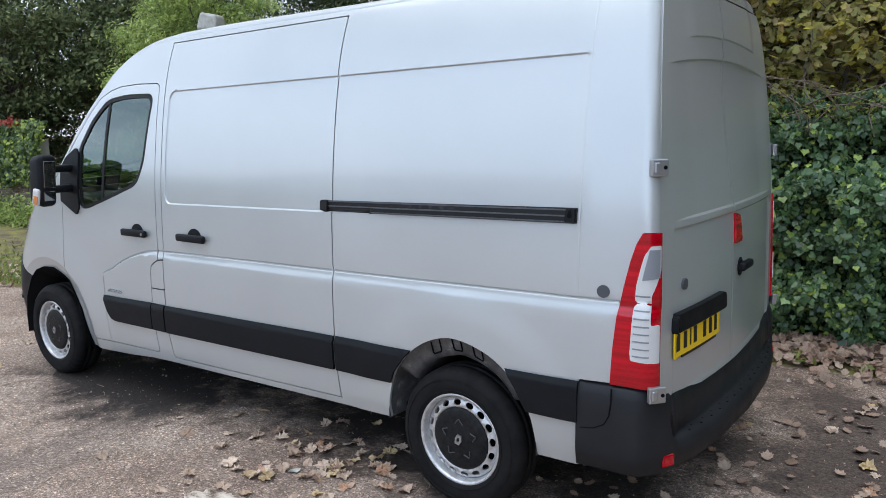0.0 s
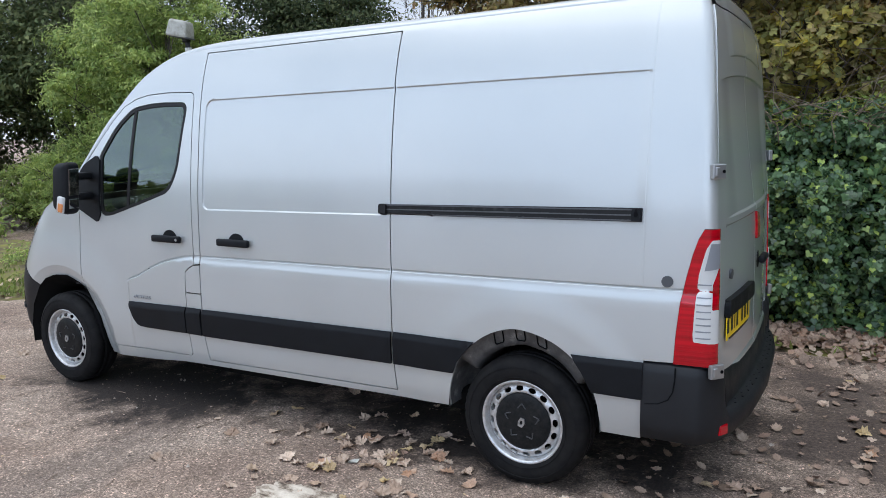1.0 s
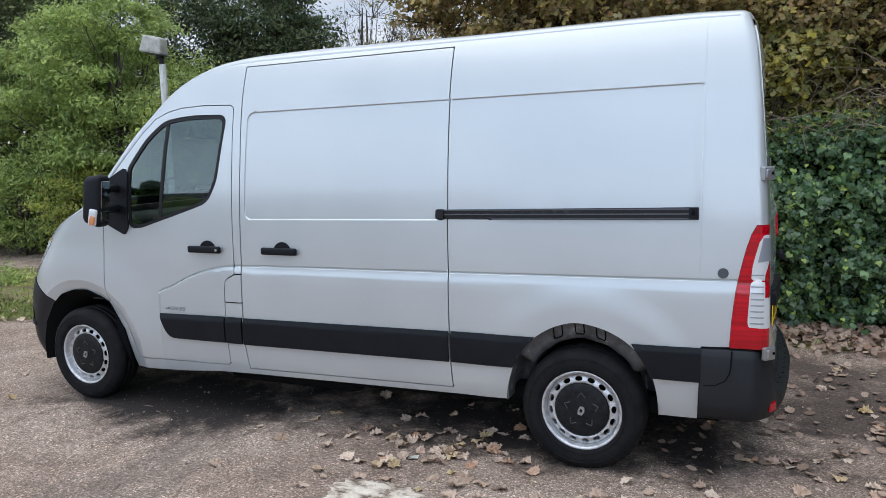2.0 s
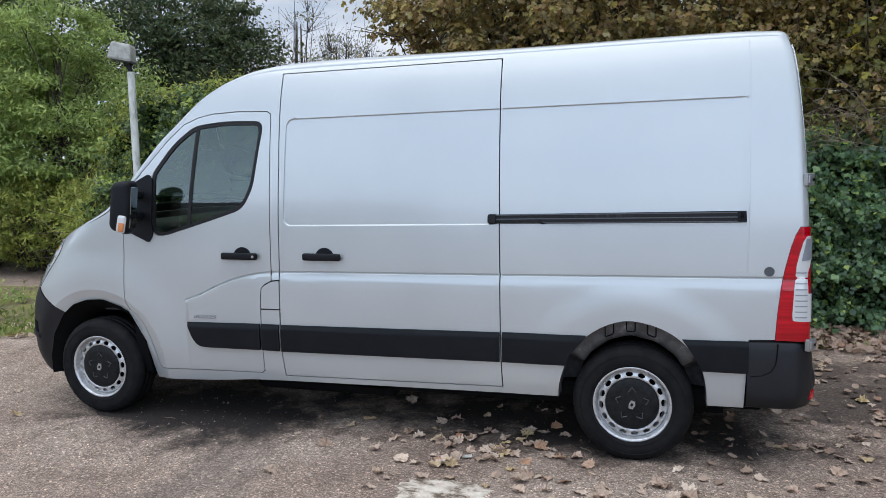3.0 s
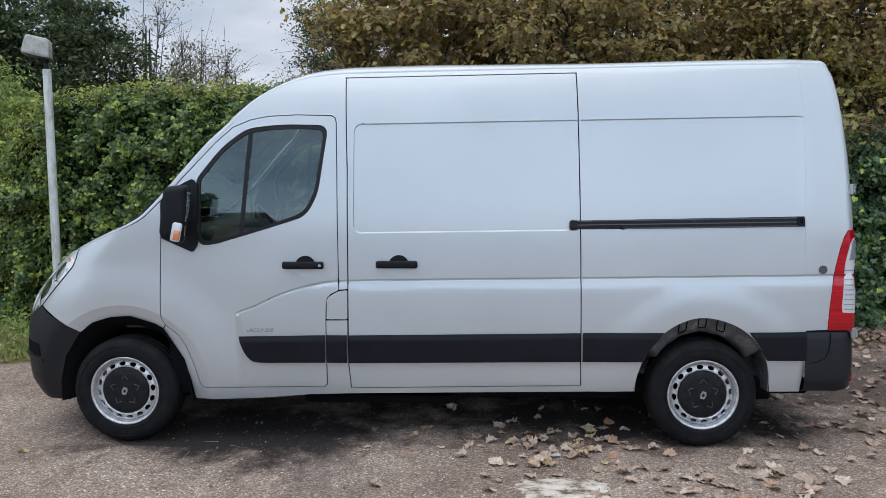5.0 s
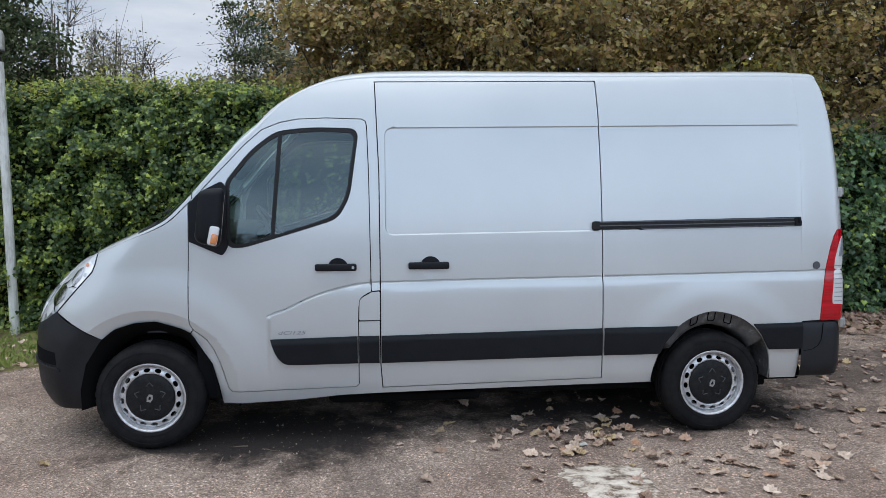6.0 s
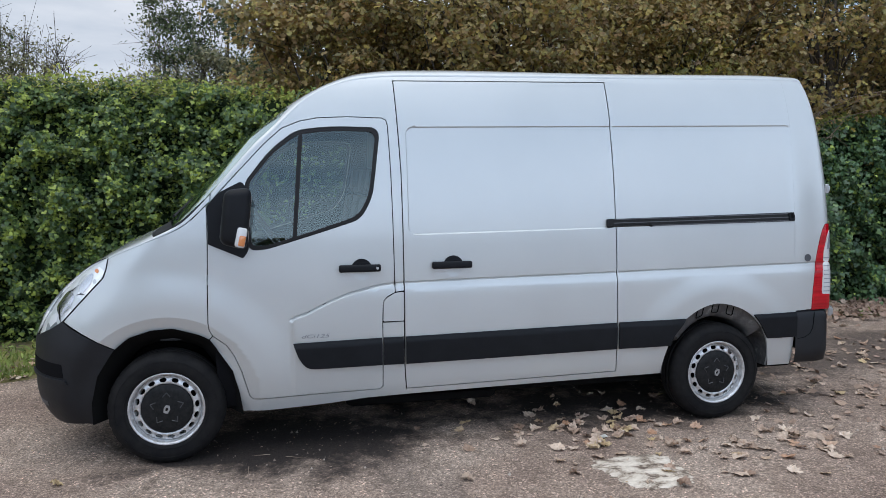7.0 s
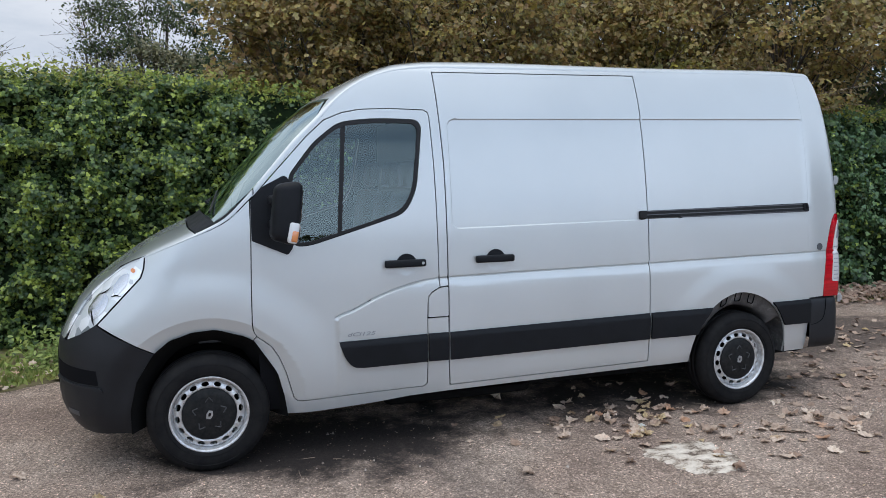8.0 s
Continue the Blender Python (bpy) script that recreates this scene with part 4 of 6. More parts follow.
# roof, bonnet and windscreen
roof_start = [(float(.80 - .085 * math.cos(v * math.pi / 2)), v) for v in np.linspace(.86, -.86, 15)]
roof = skin("roof", over, [(.29, -1.0), (.29, -.90), (.40, -.895), (.55, -.885), (.68, -.875)] + roof_start[::-1][1:-1] + [(.68, .875), (.55, .885), (.40, .895), (.29, .90), (.29, 1.0), (4.435, 1.0), (4.435, -1.0)], PAINT, van, step=(.05, .035), inset=0, flange=.01)
GLASSTOP = [(float(.795 - .085 * math.cos(v * math.pi / 2)), v) for v in np.linspace(.855, -.855, 15)]
screen = skin("windscreen", screen_skin, [(.06, -.86), (.29, -.895), (.40, -.888), (.55, -.878), (.68, -.868)] + GLASSTOP[::-1][1:-1] + [(.68, .868), (.55, .878), (.40, .888), (.29, .895), (.06, .86), (.02, .5), (.0, 0), (.02, -.5)], SCREEN, van, step=(.05, .05), inset=.002, flange=0, lift=-.004, label="curved windscreen")
screen.visible_shadow = False
skin("cowl", over, [(-.035, -.90), (.12, -.93), (.29, -.905), (.29, -.89), (.065, -.86), (.025, -.5), (.005, 0), (.025, .5), (.065, .86), (.29, .89), (.29, .905), (.12, .93), (-.035, .90), (-.075, .5), (-.09, 0), (-.075, -.5)], PLASTIC, van, step=(.03, .05), inset=.002, flange=.01, lift=-.004, label="black scuttle below the windscreen")
bonnet = skin("bonnet", over, [(-.825, -.93)] + [(-.70, -.985), (-.312, -.99), (.10, -.99), (.285, -.99), (.285, -.91), (.12, -.935), (-.04, -.905), (-.08, -.5), (-.095, 0), (-.08, .5), (-.04, .905), (.12, .935), (.285, .91), (.285, .99), (.10, .99), (-.312, .99), (-.70, .985), (-.825, .93)], PAINT, van, step=(.03, .04), inset=.002, flange=.012)

# wiper on the screen
bm = bmesh.new()
for x0, v0, x1, v1 in ((.05, -.55, .12, -.05), (.05, .15, .13, .62)):
    a, b = [Vector((float(p[0]), float(p[1]), float(p[2]) + .012)) for p in (over(x0, v0), over(x1, v1))]
    rod(bm, a, b, .008, .005, 6)
part("wiper", bm, RUBBER, van)

# front bumper
BUMP = [(plan(x, z), z) for x, z in ((-.412, .25), (-.412, .40), (-.375, .56), (-.281, .709), (-.432, .795), (-.577, .880), (-.641, .836), (-.755, .775))] + [(-math.pi / 2, .80), (-math.pi / 2, .30), (plan(-.72, .25), .25)]
bumper = skin("front_bumper", nose, BUMP, BUMPER, van, step=(.035, .02), lift=.006, inset=.002, mirror=2, label="large black plastic front bumper")
SLOT = [(plan(x, z), z) for x, z in ((-.575, .545), (-.585, .632), (-.81, .660), (-.81, .568))]
for far in (0, 1):
    # flat near-black overlay paints the shade inside the slot
    skin("air_slot", nose, SLOT, GAP, bumper, step=(.02, .02), lift=.009, flange=.002, mirror=far)
    skin("slot_lip", nose, [(plan(x, z), z) for x, z in ((-.55, .508), (-.565, .538), (-.81, .564), (-.81, .545))], BUMPER, bumper, step=(.02, .02), lift=.018, flange=.014, mirror=far)
    skin("fog_lamp", nose, [(plan(x, z), z) for x, z in ((-.69, .355), (-.69, .39), (-.755, .395), (-.755, .36))], GREY, bumper, step=(.02, .02), lift=.009, flange=.002, mirror=far)
skin("grille", nose, [(plan(-.815, .70), .70), (-math.pi / 2, .70), (-math.pi / 2, .44), (plan(-.82, .44), .44)], GAP, bumper, step=(.05, .03), lift=.008, flange=.002, mirror=2)

# rear doors
RD_Z = np.linspace(.70, 2.365, 22)
seam = [(float(side(TAIL(z) + .031, z)[1]) - .003, float(z)) for z in RD_Z]
bow = lambda y: ((y - YC) / .8) ** 2
rear_lines = [[(float(y), 2.073 - .05 * bow(y)) for y in np.arange(.27, 1.88, .014)], [(float(y), 2.173 - .06 * bow(y)) for y in np.arange(.5, 1.65, .014)], [(float(y), 1.404) for y in np.arange(.27, 1.88, .014)], [(float(y), 1.369) for y in np.arange(.30, 1.85, .014)], [(.2485, float(z)) for z in np.arange(.70, 1.33, .014)]]
left_door = [(.55, .655), (1.0, .645), (1.0, 2.365)] + seam[::-1]
right_door = [(2 * YC - .55, .655), (1.006, .645), (1.006, 2.365)] + [(2 * YC - y, z) for y, z in seam[::-1]]
rear_l = skin("rear_door", rear, left_door, PAINT, van, step=(.03, .014), inset=.002, lines=rear_lines, label="tall rear door with pressed panels")
rear_r = skin("rear_door", rear, right_door, PAINT, van, step=(.03, .014), inset=.002, lines=rear_lines, label="tall rear door with pressed panels")
skin("door_seal", rear, [(.20, .58), (1.94, .58), (1.90, 1.6), (1.80, 2.37), (.34, 2.37), (.24, 1.6)], GAP, van, step=(.2, .1), lift=-.016, flange=0)
# rounded closing panel between the roof, the corners and the doors
low = [np.array([float(c) for c in side(s, 2.398)]) for s in np.linspace(4.425, float(TAIL(2.398)) + .031, 12)]
low += [np.array([float(c) for c in rear(y, 2.398 - .026 * min(1, (y - low[-1][1]) / .05))]) for y in np.linspace(low[-1][1] + .015, YC, 22)]
low += [p * np.array([1, -1, 1]) + np.array([0, 2 * YC, 0]) for p in low[-2::-1]]
ye = float(side(4.425, EDGE(4.425))[1])
rows = []
for p in low:
    v = np.clip((p[1] - YC) / (YC - ye), -1, 1)
    b = np.array([float(c) for c in over(4.432, math.asin(v) / (math.pi / 2))])
    c = np.array([p[0] - .012, (p[1] + b[1]) / 2, b[2] - .003])
    rows.append([p * (1 - t) ** 2 + 2 * c * t * (1 - t) + b * t * t for t in np.linspace(0, 1, 7)])
mesh_object("roof_header", [q for r in rows for q in r], [(i * 7 + j, (i + 1) * 7 + j, (i + 1) * 7 + j + 1, i * 7 + j + 1) for i in range(len(rows) - 1) for j in range(6)], PAINT, van, smooth=True)

# number plate: yellow, its characters as plain bars, under a black trim
xr = lambda y, z: float(rear(y, z)[0])
trim = skin("plate_trim", rear, fillet((.232, .945, .02), (.235, 1.022, .03), (.82, 1.022, .03), (.828, .945, .02)), PLASTIC, rear_l, step=(.04, .02), lift=.028, flange=.03, inset=0, label="black trim above the number plate")
plate = skin("number_plate", rear, fillet((.235, .838, .008), (.235, .949, .008), (.762, .949, .008), (.762, .838, .008)), YELLOW, rear_l, step=(.05, .04), lift=.014, flange=.006, inset=0, label="yellow number plate")
for k, w in ((.272, .034), (.342, .034), (.405, .014), (.446, .034), (.552, .034), (.622, .034), (.690, .032)):
    skin("plate_bar", rear, [(k, .862), (k, .934), (k + w, .934), (k + w, .862)], INK, plate, step=(.03, .03), lift=.0155, flange=.001, inset=0)
skin("plate_footer", rear, [(.33, .826), (.33, .838), (.72, .838), (.72, .826)], INK, plate, step=(.05, .02), lift=.014, flange=.006, inset=0)
skin("lock_cap", rear, disc(.369, 1.131, .024, 20), GREY, rear_l, step=(.03, .03), lift=.010, inset=0)
skin("brake_lamp", rear, fillet((1.012, 1.215, .01), (1.012, 1.365, .01), (1.095, 1.345, .02), (1.13, 1.215, .02)), RED, rear_r, step=(.03, .03), lift=.012, inset=0, label="small red lamp")
bm = block(.035, .17, .04, .012, 3, pose(xr(1.15, 1.09) + .03, 1.13, 1.095))
part("door_handle", bm, PLASTIC, rear_r, "black plastic pull handle", True)
skin("handle_back", rear, disc(1.13, 1.085, .046, 24), PLASTIC, rear_r, step=(.03, .03), lift=.004, inset=0)

# outer hinges
for z in (.735, 1.625):
    for far in (0, 1):
        s0 = float(TAIL(z)) + .028
        hx, hy = float(side(s0 - .02, z)[0]), float(side(s0 - .02, z)[1])
        m = pose(hx + .008, hy - .008, z, 0, 0, -40)
        if far:
            m = Matrix.Translation((0, 2 * YC, 0)) @ Matrix.Diagonal((1, -1, 1, 1)) @ m
        bm = block(.026, .072, .066, .005, 2, m)
        h = part("hinge", bm, HINGE, van, "bare metal outer door hinge")
        bm = block(.034, .022, .042, .005, 2, m @ pose(.004, -.016, 0))
        part("hinge_knuckle", bm, HINGE, h)
        bm = rod(bmesh.new(), m @ Vector((.010, .020, 0)), m @ Vector((.0155, .020, 0)), .008, seg=10)
        part("bolt", bm, GAP, h)

# rear bumper: tall corners running into a low step between them
rb = new("rear_bumper")
rb.parent = van
rb["label"] = "black plastic rear bumper with a step"
OUT = Curve((.07, 4.578), (.095, 4.603), (.15, 4.634), (.25, 4.668), (.4, 4.702), (.6, 4.728), (1.07, 4.75))
C_PROF = [(-.055, .754), (-.028, .750), (-.012, .738), (-.004, .70), (0, .64), (.001, .58), (.002, .53), (.003, .46), (-.010, .385), (-.06, .362)]
R_PROF = [(-.098, .690), (-.082, .672), (-.074, .60), (-.068, .520), (-.058, .510), (-.026, .505), (-.008, .492), (0, .46), (-.012, .385), (-.06, .362)]


def bumper_run(far):
    """Plan points from the flank to the middle of the rear, with outward directions."""
    run = [(x, float(side_y(min(x, 4.46), .6)) - .014) for x in np.linspace(4.292, 4.50, 6)]
    y0 = run[-1][1]
    run += [(4.535, y0 + .004), (4.558, y0 + .012)]
    run += [(float(OUT(y)), float(y)) for y in (.08, .10, .125, .15, .17, .185, .20, .215, .23, .25, .29, .34, .40, .48, .57, .67, .77, .87, .97, 1.07)]
    q = np.array(run)
    d = np.gradient(q, axis=0)
    d /= np.linalg.norm(d, axis=1)[:, None]
    return q, np.stack([d[:, 1], -d[:, 0]], 1)


def bumper_rows(far):
    q, nr = bumper_run(far)
    rows = []
    for (x, y), (nx, ny) in zip(q, nr):
        k = float(ease(.165, .235, y)) if x > 4.56 else 0.
        slope = .045 * float(ease(.07, .17, y)) * (1 - k) if x > 4.56 else 0.
        row = []
        for j, ((oc, zc), (orr, zr)) in enumerate(zip(C_PROF, R_PROF)):
            if j < 4:
                # the riser follows the doors
                orr = float(rear(max(y, .2), .69)[0]) + (-.012, .008, .014, .018)[j] - x
                zr = zr - .035 * float(ease(.2, .9, y)) if j < 2 else zr
            o = oc + (orr - oc) * k
            z = zc - slope * max(0, (zc - .5) / .25)
            z = z + (zr - z) * k
            row.append((x + nx * o, (2 * YC - y - ny * o) if far else y + ny * o, z))
        rows.append(row)
    return rows


for far in (0, 1):
    rows = bumper_rows(far)
    n = len(C_PROF)
    cut = next(i for i, r in enumerate(rows) if (2 * YC - r[7][1] if far else r[7][1]) > .24)
    for name, rr in (("bumper_corner", rows[:cut + 1]), ("bumper_step", rows[cut:])):
        vs = [p for r in rr for p in r]
        fs = [(i * n + j, (i + 1) * n + j, (i + 1) * n + j + 1, i * n + j + 1) for i in range(len(rr) - 1) for j in range(n - 1)]
        step_ob = mesh_object(name, vs, [f[::-1] for f in fs] if far else fs, BUMPER, rb, smooth=True)
    for k in range(14):
        y = .36 + k * .052
        bm = block(.012, .012, .005, .002, 1, pose(float(OUT(y)) - .030 - .020 * (k % 2), 2 * YC - y if far else y, .5075))
        part("tread_stud", bm, PLASTIC, step_ob)
    bm = block(.02, .060, .050, .006, 2, pose(float(OUT(.165)) - .002, .165 if not far else 2 * YC - .165, .437, 0, 0, -28 if not far else 28))
    part("reflector", bm, RED, rb, "small red reflector")
    # pressed line round the bumper corner, its shade drawn by near-black raised rods
    run = [(4.445, .742), (4.443, .68), (4.436, .625), (4.415, .585), (4.37, .56), (4.31, .552)]
    bm = bmesh.new()
    for (xa, za), (xb, zb) in zip(run, run[1:]):
        pa, pb = [Vector((x, float(side_y(min(x, 4.46), .6)) - .0135, z)) for x, z in ((xa, za), (xb, zb))]
        if far:
            pa.y, pb.y = 2 * YC - pa.y, 2 * YC - pb.y
        rod(bm, pa, pb, .0035, seg=6)
    part("bumper_groove", bm, GAP, rb)

# door mirrors
for far in (0, 1):
    fl = Matrix.Translation((0, 2 * YC, 0)) @ Matrix.Diagonal((1, -1, 1, 1)) if far else Matrix()
    mirror_root = new("door_mirror")
    mirror_root.parent = van
    mirror_root["label"] = "black door mirror with an amber indicator"
    skin("mirror_base", side, fillet((.268, 1.325, .01), (.268, 1.555, .01), (.335, 1.632, .02), (.468, 1.70, .02), (.500, 1.66, .02), (.497, 1.36, .03), (.508, 1.29, .03), (.470, 1.236, .015)), PLASTIC, mirror_root, step=(.03, .03), lift=.012, flange=.014, inset=0, mirror=far)
    for z0 in (1.42, 1.56):
        part("mirror_arm", block(.075, .16, .05, .014, 2, fl @ pose(.40, .0, z0)), PLASTIC, mirror_root, smooth=True)
    bm = bmesh.new()
    bmesh.ops.create_cube(bm, size=1, matrix=pose(.440, -.145, 1.492, 0, 6, 10) @ Matrix.Diagonal((.15, .14, .365, 1)))
    for v in bm.verts:
        if v.co.x < .45:
            v.co.y = -.145 + (v.co.y + .145) * .78
            v.co.z = 1.492 + (v.co.z - 1.492) * .84
    bmesh.ops.bevel(bm, geom=bm.edges[:], offset=.042, segments=5, profile=.5, affect="EDGES")
    if far:
        bmesh.ops.transform(bm, matrix=fl, verts=bm.verts[:])
    shell = part("mirror_shell", bm, PLASTIC, mirror_root, smooth=True)
    bm = block(.006, .085, .18, .002, 1, fl @ pose(.440, -.145, 1.492, 0, 6, 10) @ pose(.0755, 0, .045))
    part("mirror_glass", bm, MIRROR, mirror_root, "mirror glass")
    bm = block(.006, .085, .065, .002, 1, fl @ pose(.440, -.145, 1.492, 0, 6, 10) @ pose(.0755, 0, -.100))
    part("mirror_glass", bm, MIRROR, mirror_root, "small wide-angle mirror glass")
    bm = block(.058, .03, .115, .0145, 3, fl @ pose(.472, -.208, 1.382, 0, 12, 10))
    ind = part("indicator", bm, CLEAR, mirror_root, "clear and amber side indicator", True)
    bm = block(.044, .026, .070, .0125, 3, fl @ pose(.474, -.212, 1.364, 0, 12, 10))
    part("amber_lens", bm, AMBER, ind, smooth=True)

# wheels
TY = [(.213, .022), (.217, .010), (.226, .002), (.245, -.004), (.272, -.007), (.300, -.003), (.318, .006), (.330, .017), (.338, .030), (.342, .045), (.343, .070), (.336, .0705), (.336, .079), (.343, .0795), (.344, .108), (.337, .1085), (.337, .118), (.344, .1185), (.343, .150), (.340, .178), (.326, .20), (.28, .215), (.213, .205)]


def wheel(x, y, far):
    w = new("wheel")
    w.parent = van
    w["label"] = "steel wheel with a black centre cap and worn tyre"
    vs, fs = lathe(TY, 160, lambda i, j: 1 - (.012 if 6 <= j <= 9 and i % 4 == 0 else 0))
    tyre = mesh_object("tyre", vs, fs, TYRE, w, smooth=False)
    tyre.data.polygons.foreach_set("use_smooth", [True] * len(tyre.data.polygons))
    for r in (.238, .292):
        vs, fs = lathe([(r, -.0035 if r < .25 else -.0045), (r + .002, -.0075 if r < .25 else -.0085), (r + .004, -.0045 if r < .25 else -.0055)], 96)
        mesh_object("tyre_bead", vs, fs, TYRE, tyre, smooth=True)
    vs, fs = lathe([(.178, .075), (.192, .052), (.2, .046), (.2035, .030), (.206, .014), (.211, .006), (.219, .003), (.2235, .006), (.2235, .016), (.215, .022)], 96)
    rim = mesh_object("rim", vs, fs, RIM, w, smooth=True)
    dish = Curve((.10, .040), (.145, .040), (.152, .024), (.158, .020), (.170, .022), (.188, .030), (.205, .052))

    def face(u, v):
        r = np.hypot(u, v)
        return u, dish(r), v

    skin("rim_disc", face, disc(0, 0, .199, 64), RIM, rim, holes=[disc(0, 0, .125, 40)] + [[(.1765 * math.cos(a) + .014 * math.cos(b) * math.cos(a) - .021 * math.sin(b) * math.sin(a), .1765 * math.sin(a) + .014 * math.cos(b) * math.sin(a) + .021 * math.sin(b) * math.cos(a)) for b in np.arange(16) * math.pi / 8] for a in np.arange(16) * math.pi / 8 + .1], step=(.012, .012), inset=0, flange=.008)
    vs, fs = lathe([(.0001, .09), (.20, .09), (.205, .13)], 40)
    mesh_object("brake_disc", vs, fs, UNDER, w)
    vs, fs = lathe([(.0001, .006), (.03, .006), (.05, .009), (.10, .011), (.138, .014), (.150, .021), (.154, .036)], 64)
    cap = mesh_object("centre_cap", vs, fs, CAP, w, "black centre cap with a diamond emblem", smooth=True)
    bm = bmesh.new()
    ring = [(-.017, .005), (-.004, .026), (.018, .020), (.019, -.005), (.004, -.026), (-.019, -.020)]
    o = [bm.verts.new((a, -.001, b)) for a, b in ring]
    i_ = [bm.verts.new((a * .45, -.001, b * .45)) for a, b in ring]
    for k in range(6):
        bm.faces.new((o[k], o[(k + 1) % 6], i_[(k + 1) % 6], i_[k]))
    ext = bmesh.ops.extrude_face_region(bm, geom=bm.faces[:])
    bmesh.ops.translate(bm, vec=(0, .009, 0), verts=[v for v in ext["geom"] if isinstance(v, bmesh.types.BMVert)])
    part("emblem", bm, HINGE, cap, "plain diamond emblem")
    for k in range(5):
        a = radians(90 + 72 * k)
        bm = bmesh.new()
        for sgn in (-1, 1):
            block(.034, .006, .006, .002, 1, pose(.088 * math.cos(a), .0085, .088 * math.sin(a)) @ Matrix.Rotation(-a, 4, "Y") @ pose(-.002, 0, .011 * sgn) @ Matrix.Rotation(radians(38 * sgn), 4, "Y"), bm)
        part("cap_rib", bm, RIB, cap)
    w.matrix_basis = pose(x, y, .340, 0, 0, 180 if far else 0)
    return w


for x in (0.0, 3.682):
    wheel(x, .047, False)
    wheel(x, 2 * YC - .047, True)

# wheel arches, underside
for outline, mat, cx in ((ARCH_F + ARCH_B[1:], UNDER, .01), (ARCH_R, LINER, 3.675)):
    for far in (0, 1):
        pts = np.array(outline)
        d = np.concatenate([[0], np.cumsum(np.hypot(*np.diff(pts, axis=0).T))])
        u = np.linspace(0, d[-1], 60)
        ax, az = np.interp(u, d, pts[:, 0]), np.interp(u, d, pts[:, 1])
        depth = ((.058, 1.012), (.066, 1.006), (.10, .955), (.16, .87), (.235, .795), (.30, .785), (.50, .78)) if mat is UNDER else ((.058, 1.012), (.064, 1.0), (.074, .94), (.085, .875), (.098, .815), (.13, .79), (.235, .785), (.30, .785), (.50, .78))
        vs, n = [], len(depth)
        for k in range(60):
            for y, sc in depth:
                w = 1 + (.006 * math.sin(k * .9) if mat is LINER and .1 < y < .2 else 0)
                yy = y + (.22 * float(ease(.64, .54, az[k])) if mat is LINER and .06 < y < .2 else 0)
                vs.append((cx + (ax[k] - cx) * sc * w, 2 * YC - yy if far else yy, .34 + (az[k] - .34) * (sc * w if az[k] > .34 else 1)))
        fs = [(i * n + j, i * n + j + 1, (i + 1) * n + j + 1, (i + 1) * n + j) for i in range(59) for j in range(n - 1)]
        liner = mesh_object("arch_liner", vs, [f[::-1] for f in fs] if far else fs, mat, van, "dirty grey inner wheel arch" if mat is LINER else "black inner wheel arch", smooth=True)
        back = [i * n + n - 1 for i in range(60)]
        mesh_object("arch_back", [vs[i] for i in back], [tuple(range(60))], UNDER, liner)
        if mat is LINER:
            top = [k for k in range(60) if az[k] > .60]

            def on_arch(x, y):
                sc = float(np.interp(y, [q[0] for q in depth], [q[1] for q in depth]))
                z = float(np.interp(cx + (x - cx) / sc, ax[top], az[top]))
                return Vector((x, (2 * YC - y + .003) if far else y - .003, .34 + (z - .34) * sc - .003))

            for c in (3.55, 3.67, 3.785):
                # a pressed U in the arch, its shaded edge drawn by near-black rods
                run = [(c - .024, .065), (c - .024, .074), (c - .024, .082), (c - .019, .086), (c + .019, .086), (c + .024, .082), (c + .024, .074), (c + .024, .065)]
                bm = bmesh.new()
                for p, q in zip(run, run[1:]):
                    rod(bm, on_arch(*p), on_arch(*q), .0035, seg=6)
                part("arch_rib", bm, GAP, liner)
for far in (0, 1):
    part("arch_bracket", block(.13, .05, .06, .008, 2, pose(.02, .22 if not far else 2 * YC - .22, .755)), DASH, van)
bm = block(4.9, 1.75, .10, .02, 1, pose(1.95, YC, .36))
part("floor_pan", bm, UNDER, van)
bm = bmesh.new()
for y in (.35, 2 * YC - .35):
    block(4.4, .08, .12, .01, 1, pose(2.0, y, .30), bm)
part("chassis_rail", bm, UNDER, van)
bm = rod(bmesh.new(), (3.682, .25, .33), (3.682, 2 * YC - .25, .33), .045, seg=12)
part("rear_axle", bm, UNDER, van)
bm = rod(bmesh.new(), (0, .25, .31), (0, 2 * YC - .25, .31), .05, seg=12)
part("front_axle", bm, UNDER, van)

# below the floor: unseen tank, silencer, pipe, spare wheel, springs, added to block light
bm = block(1.05, .62, .17, .05, 3, pose(1.62, .62, .270))
part("fuel_tank", bm, UNDER, van, smooth=True)
bm = rod(bmesh.new(), (2.35, 1.35, .25), (3.05, 1.35, .25), .10, seg=18)
rod(bm, (.3, 1.30, .25), (2.35, 1.35, .25), .03, seg=10)
rod(bm, (3.05, 1.35, .25), (4.35, 1.62, .25), .03, seg=10)
part("exhaust", bm, UNDER, van, smooth=True)
bm = bmesh.new()
bmesh.ops.create_cone(bm, cap_ends=True, segments=32, radius1=.33, radius2=.33, depth=.18, matrix=pose(4.12, YC, .27))
part("spare_wheel", bm, TYRE, van)
for y in (.34, 2 * YC - .34):
    bm = bmesh.new()
    for k in range(6):
        a, b = -1 + k / 3, -1 + (k + 1) / 3
        rod(bm, (3.682 + .62 * a, y, .27 + .07 * a * a), (3.682 + .62 * b, y, .27 + .07 * b * b), .024, seg=6)
    part("leaf_spring", bm, UNDER, van)
bm = block(.85, 1.3, .14, .04, 2, pose(.1, YC, .27))
part("engine_tray", bm, UNDER, van, smooth=True)

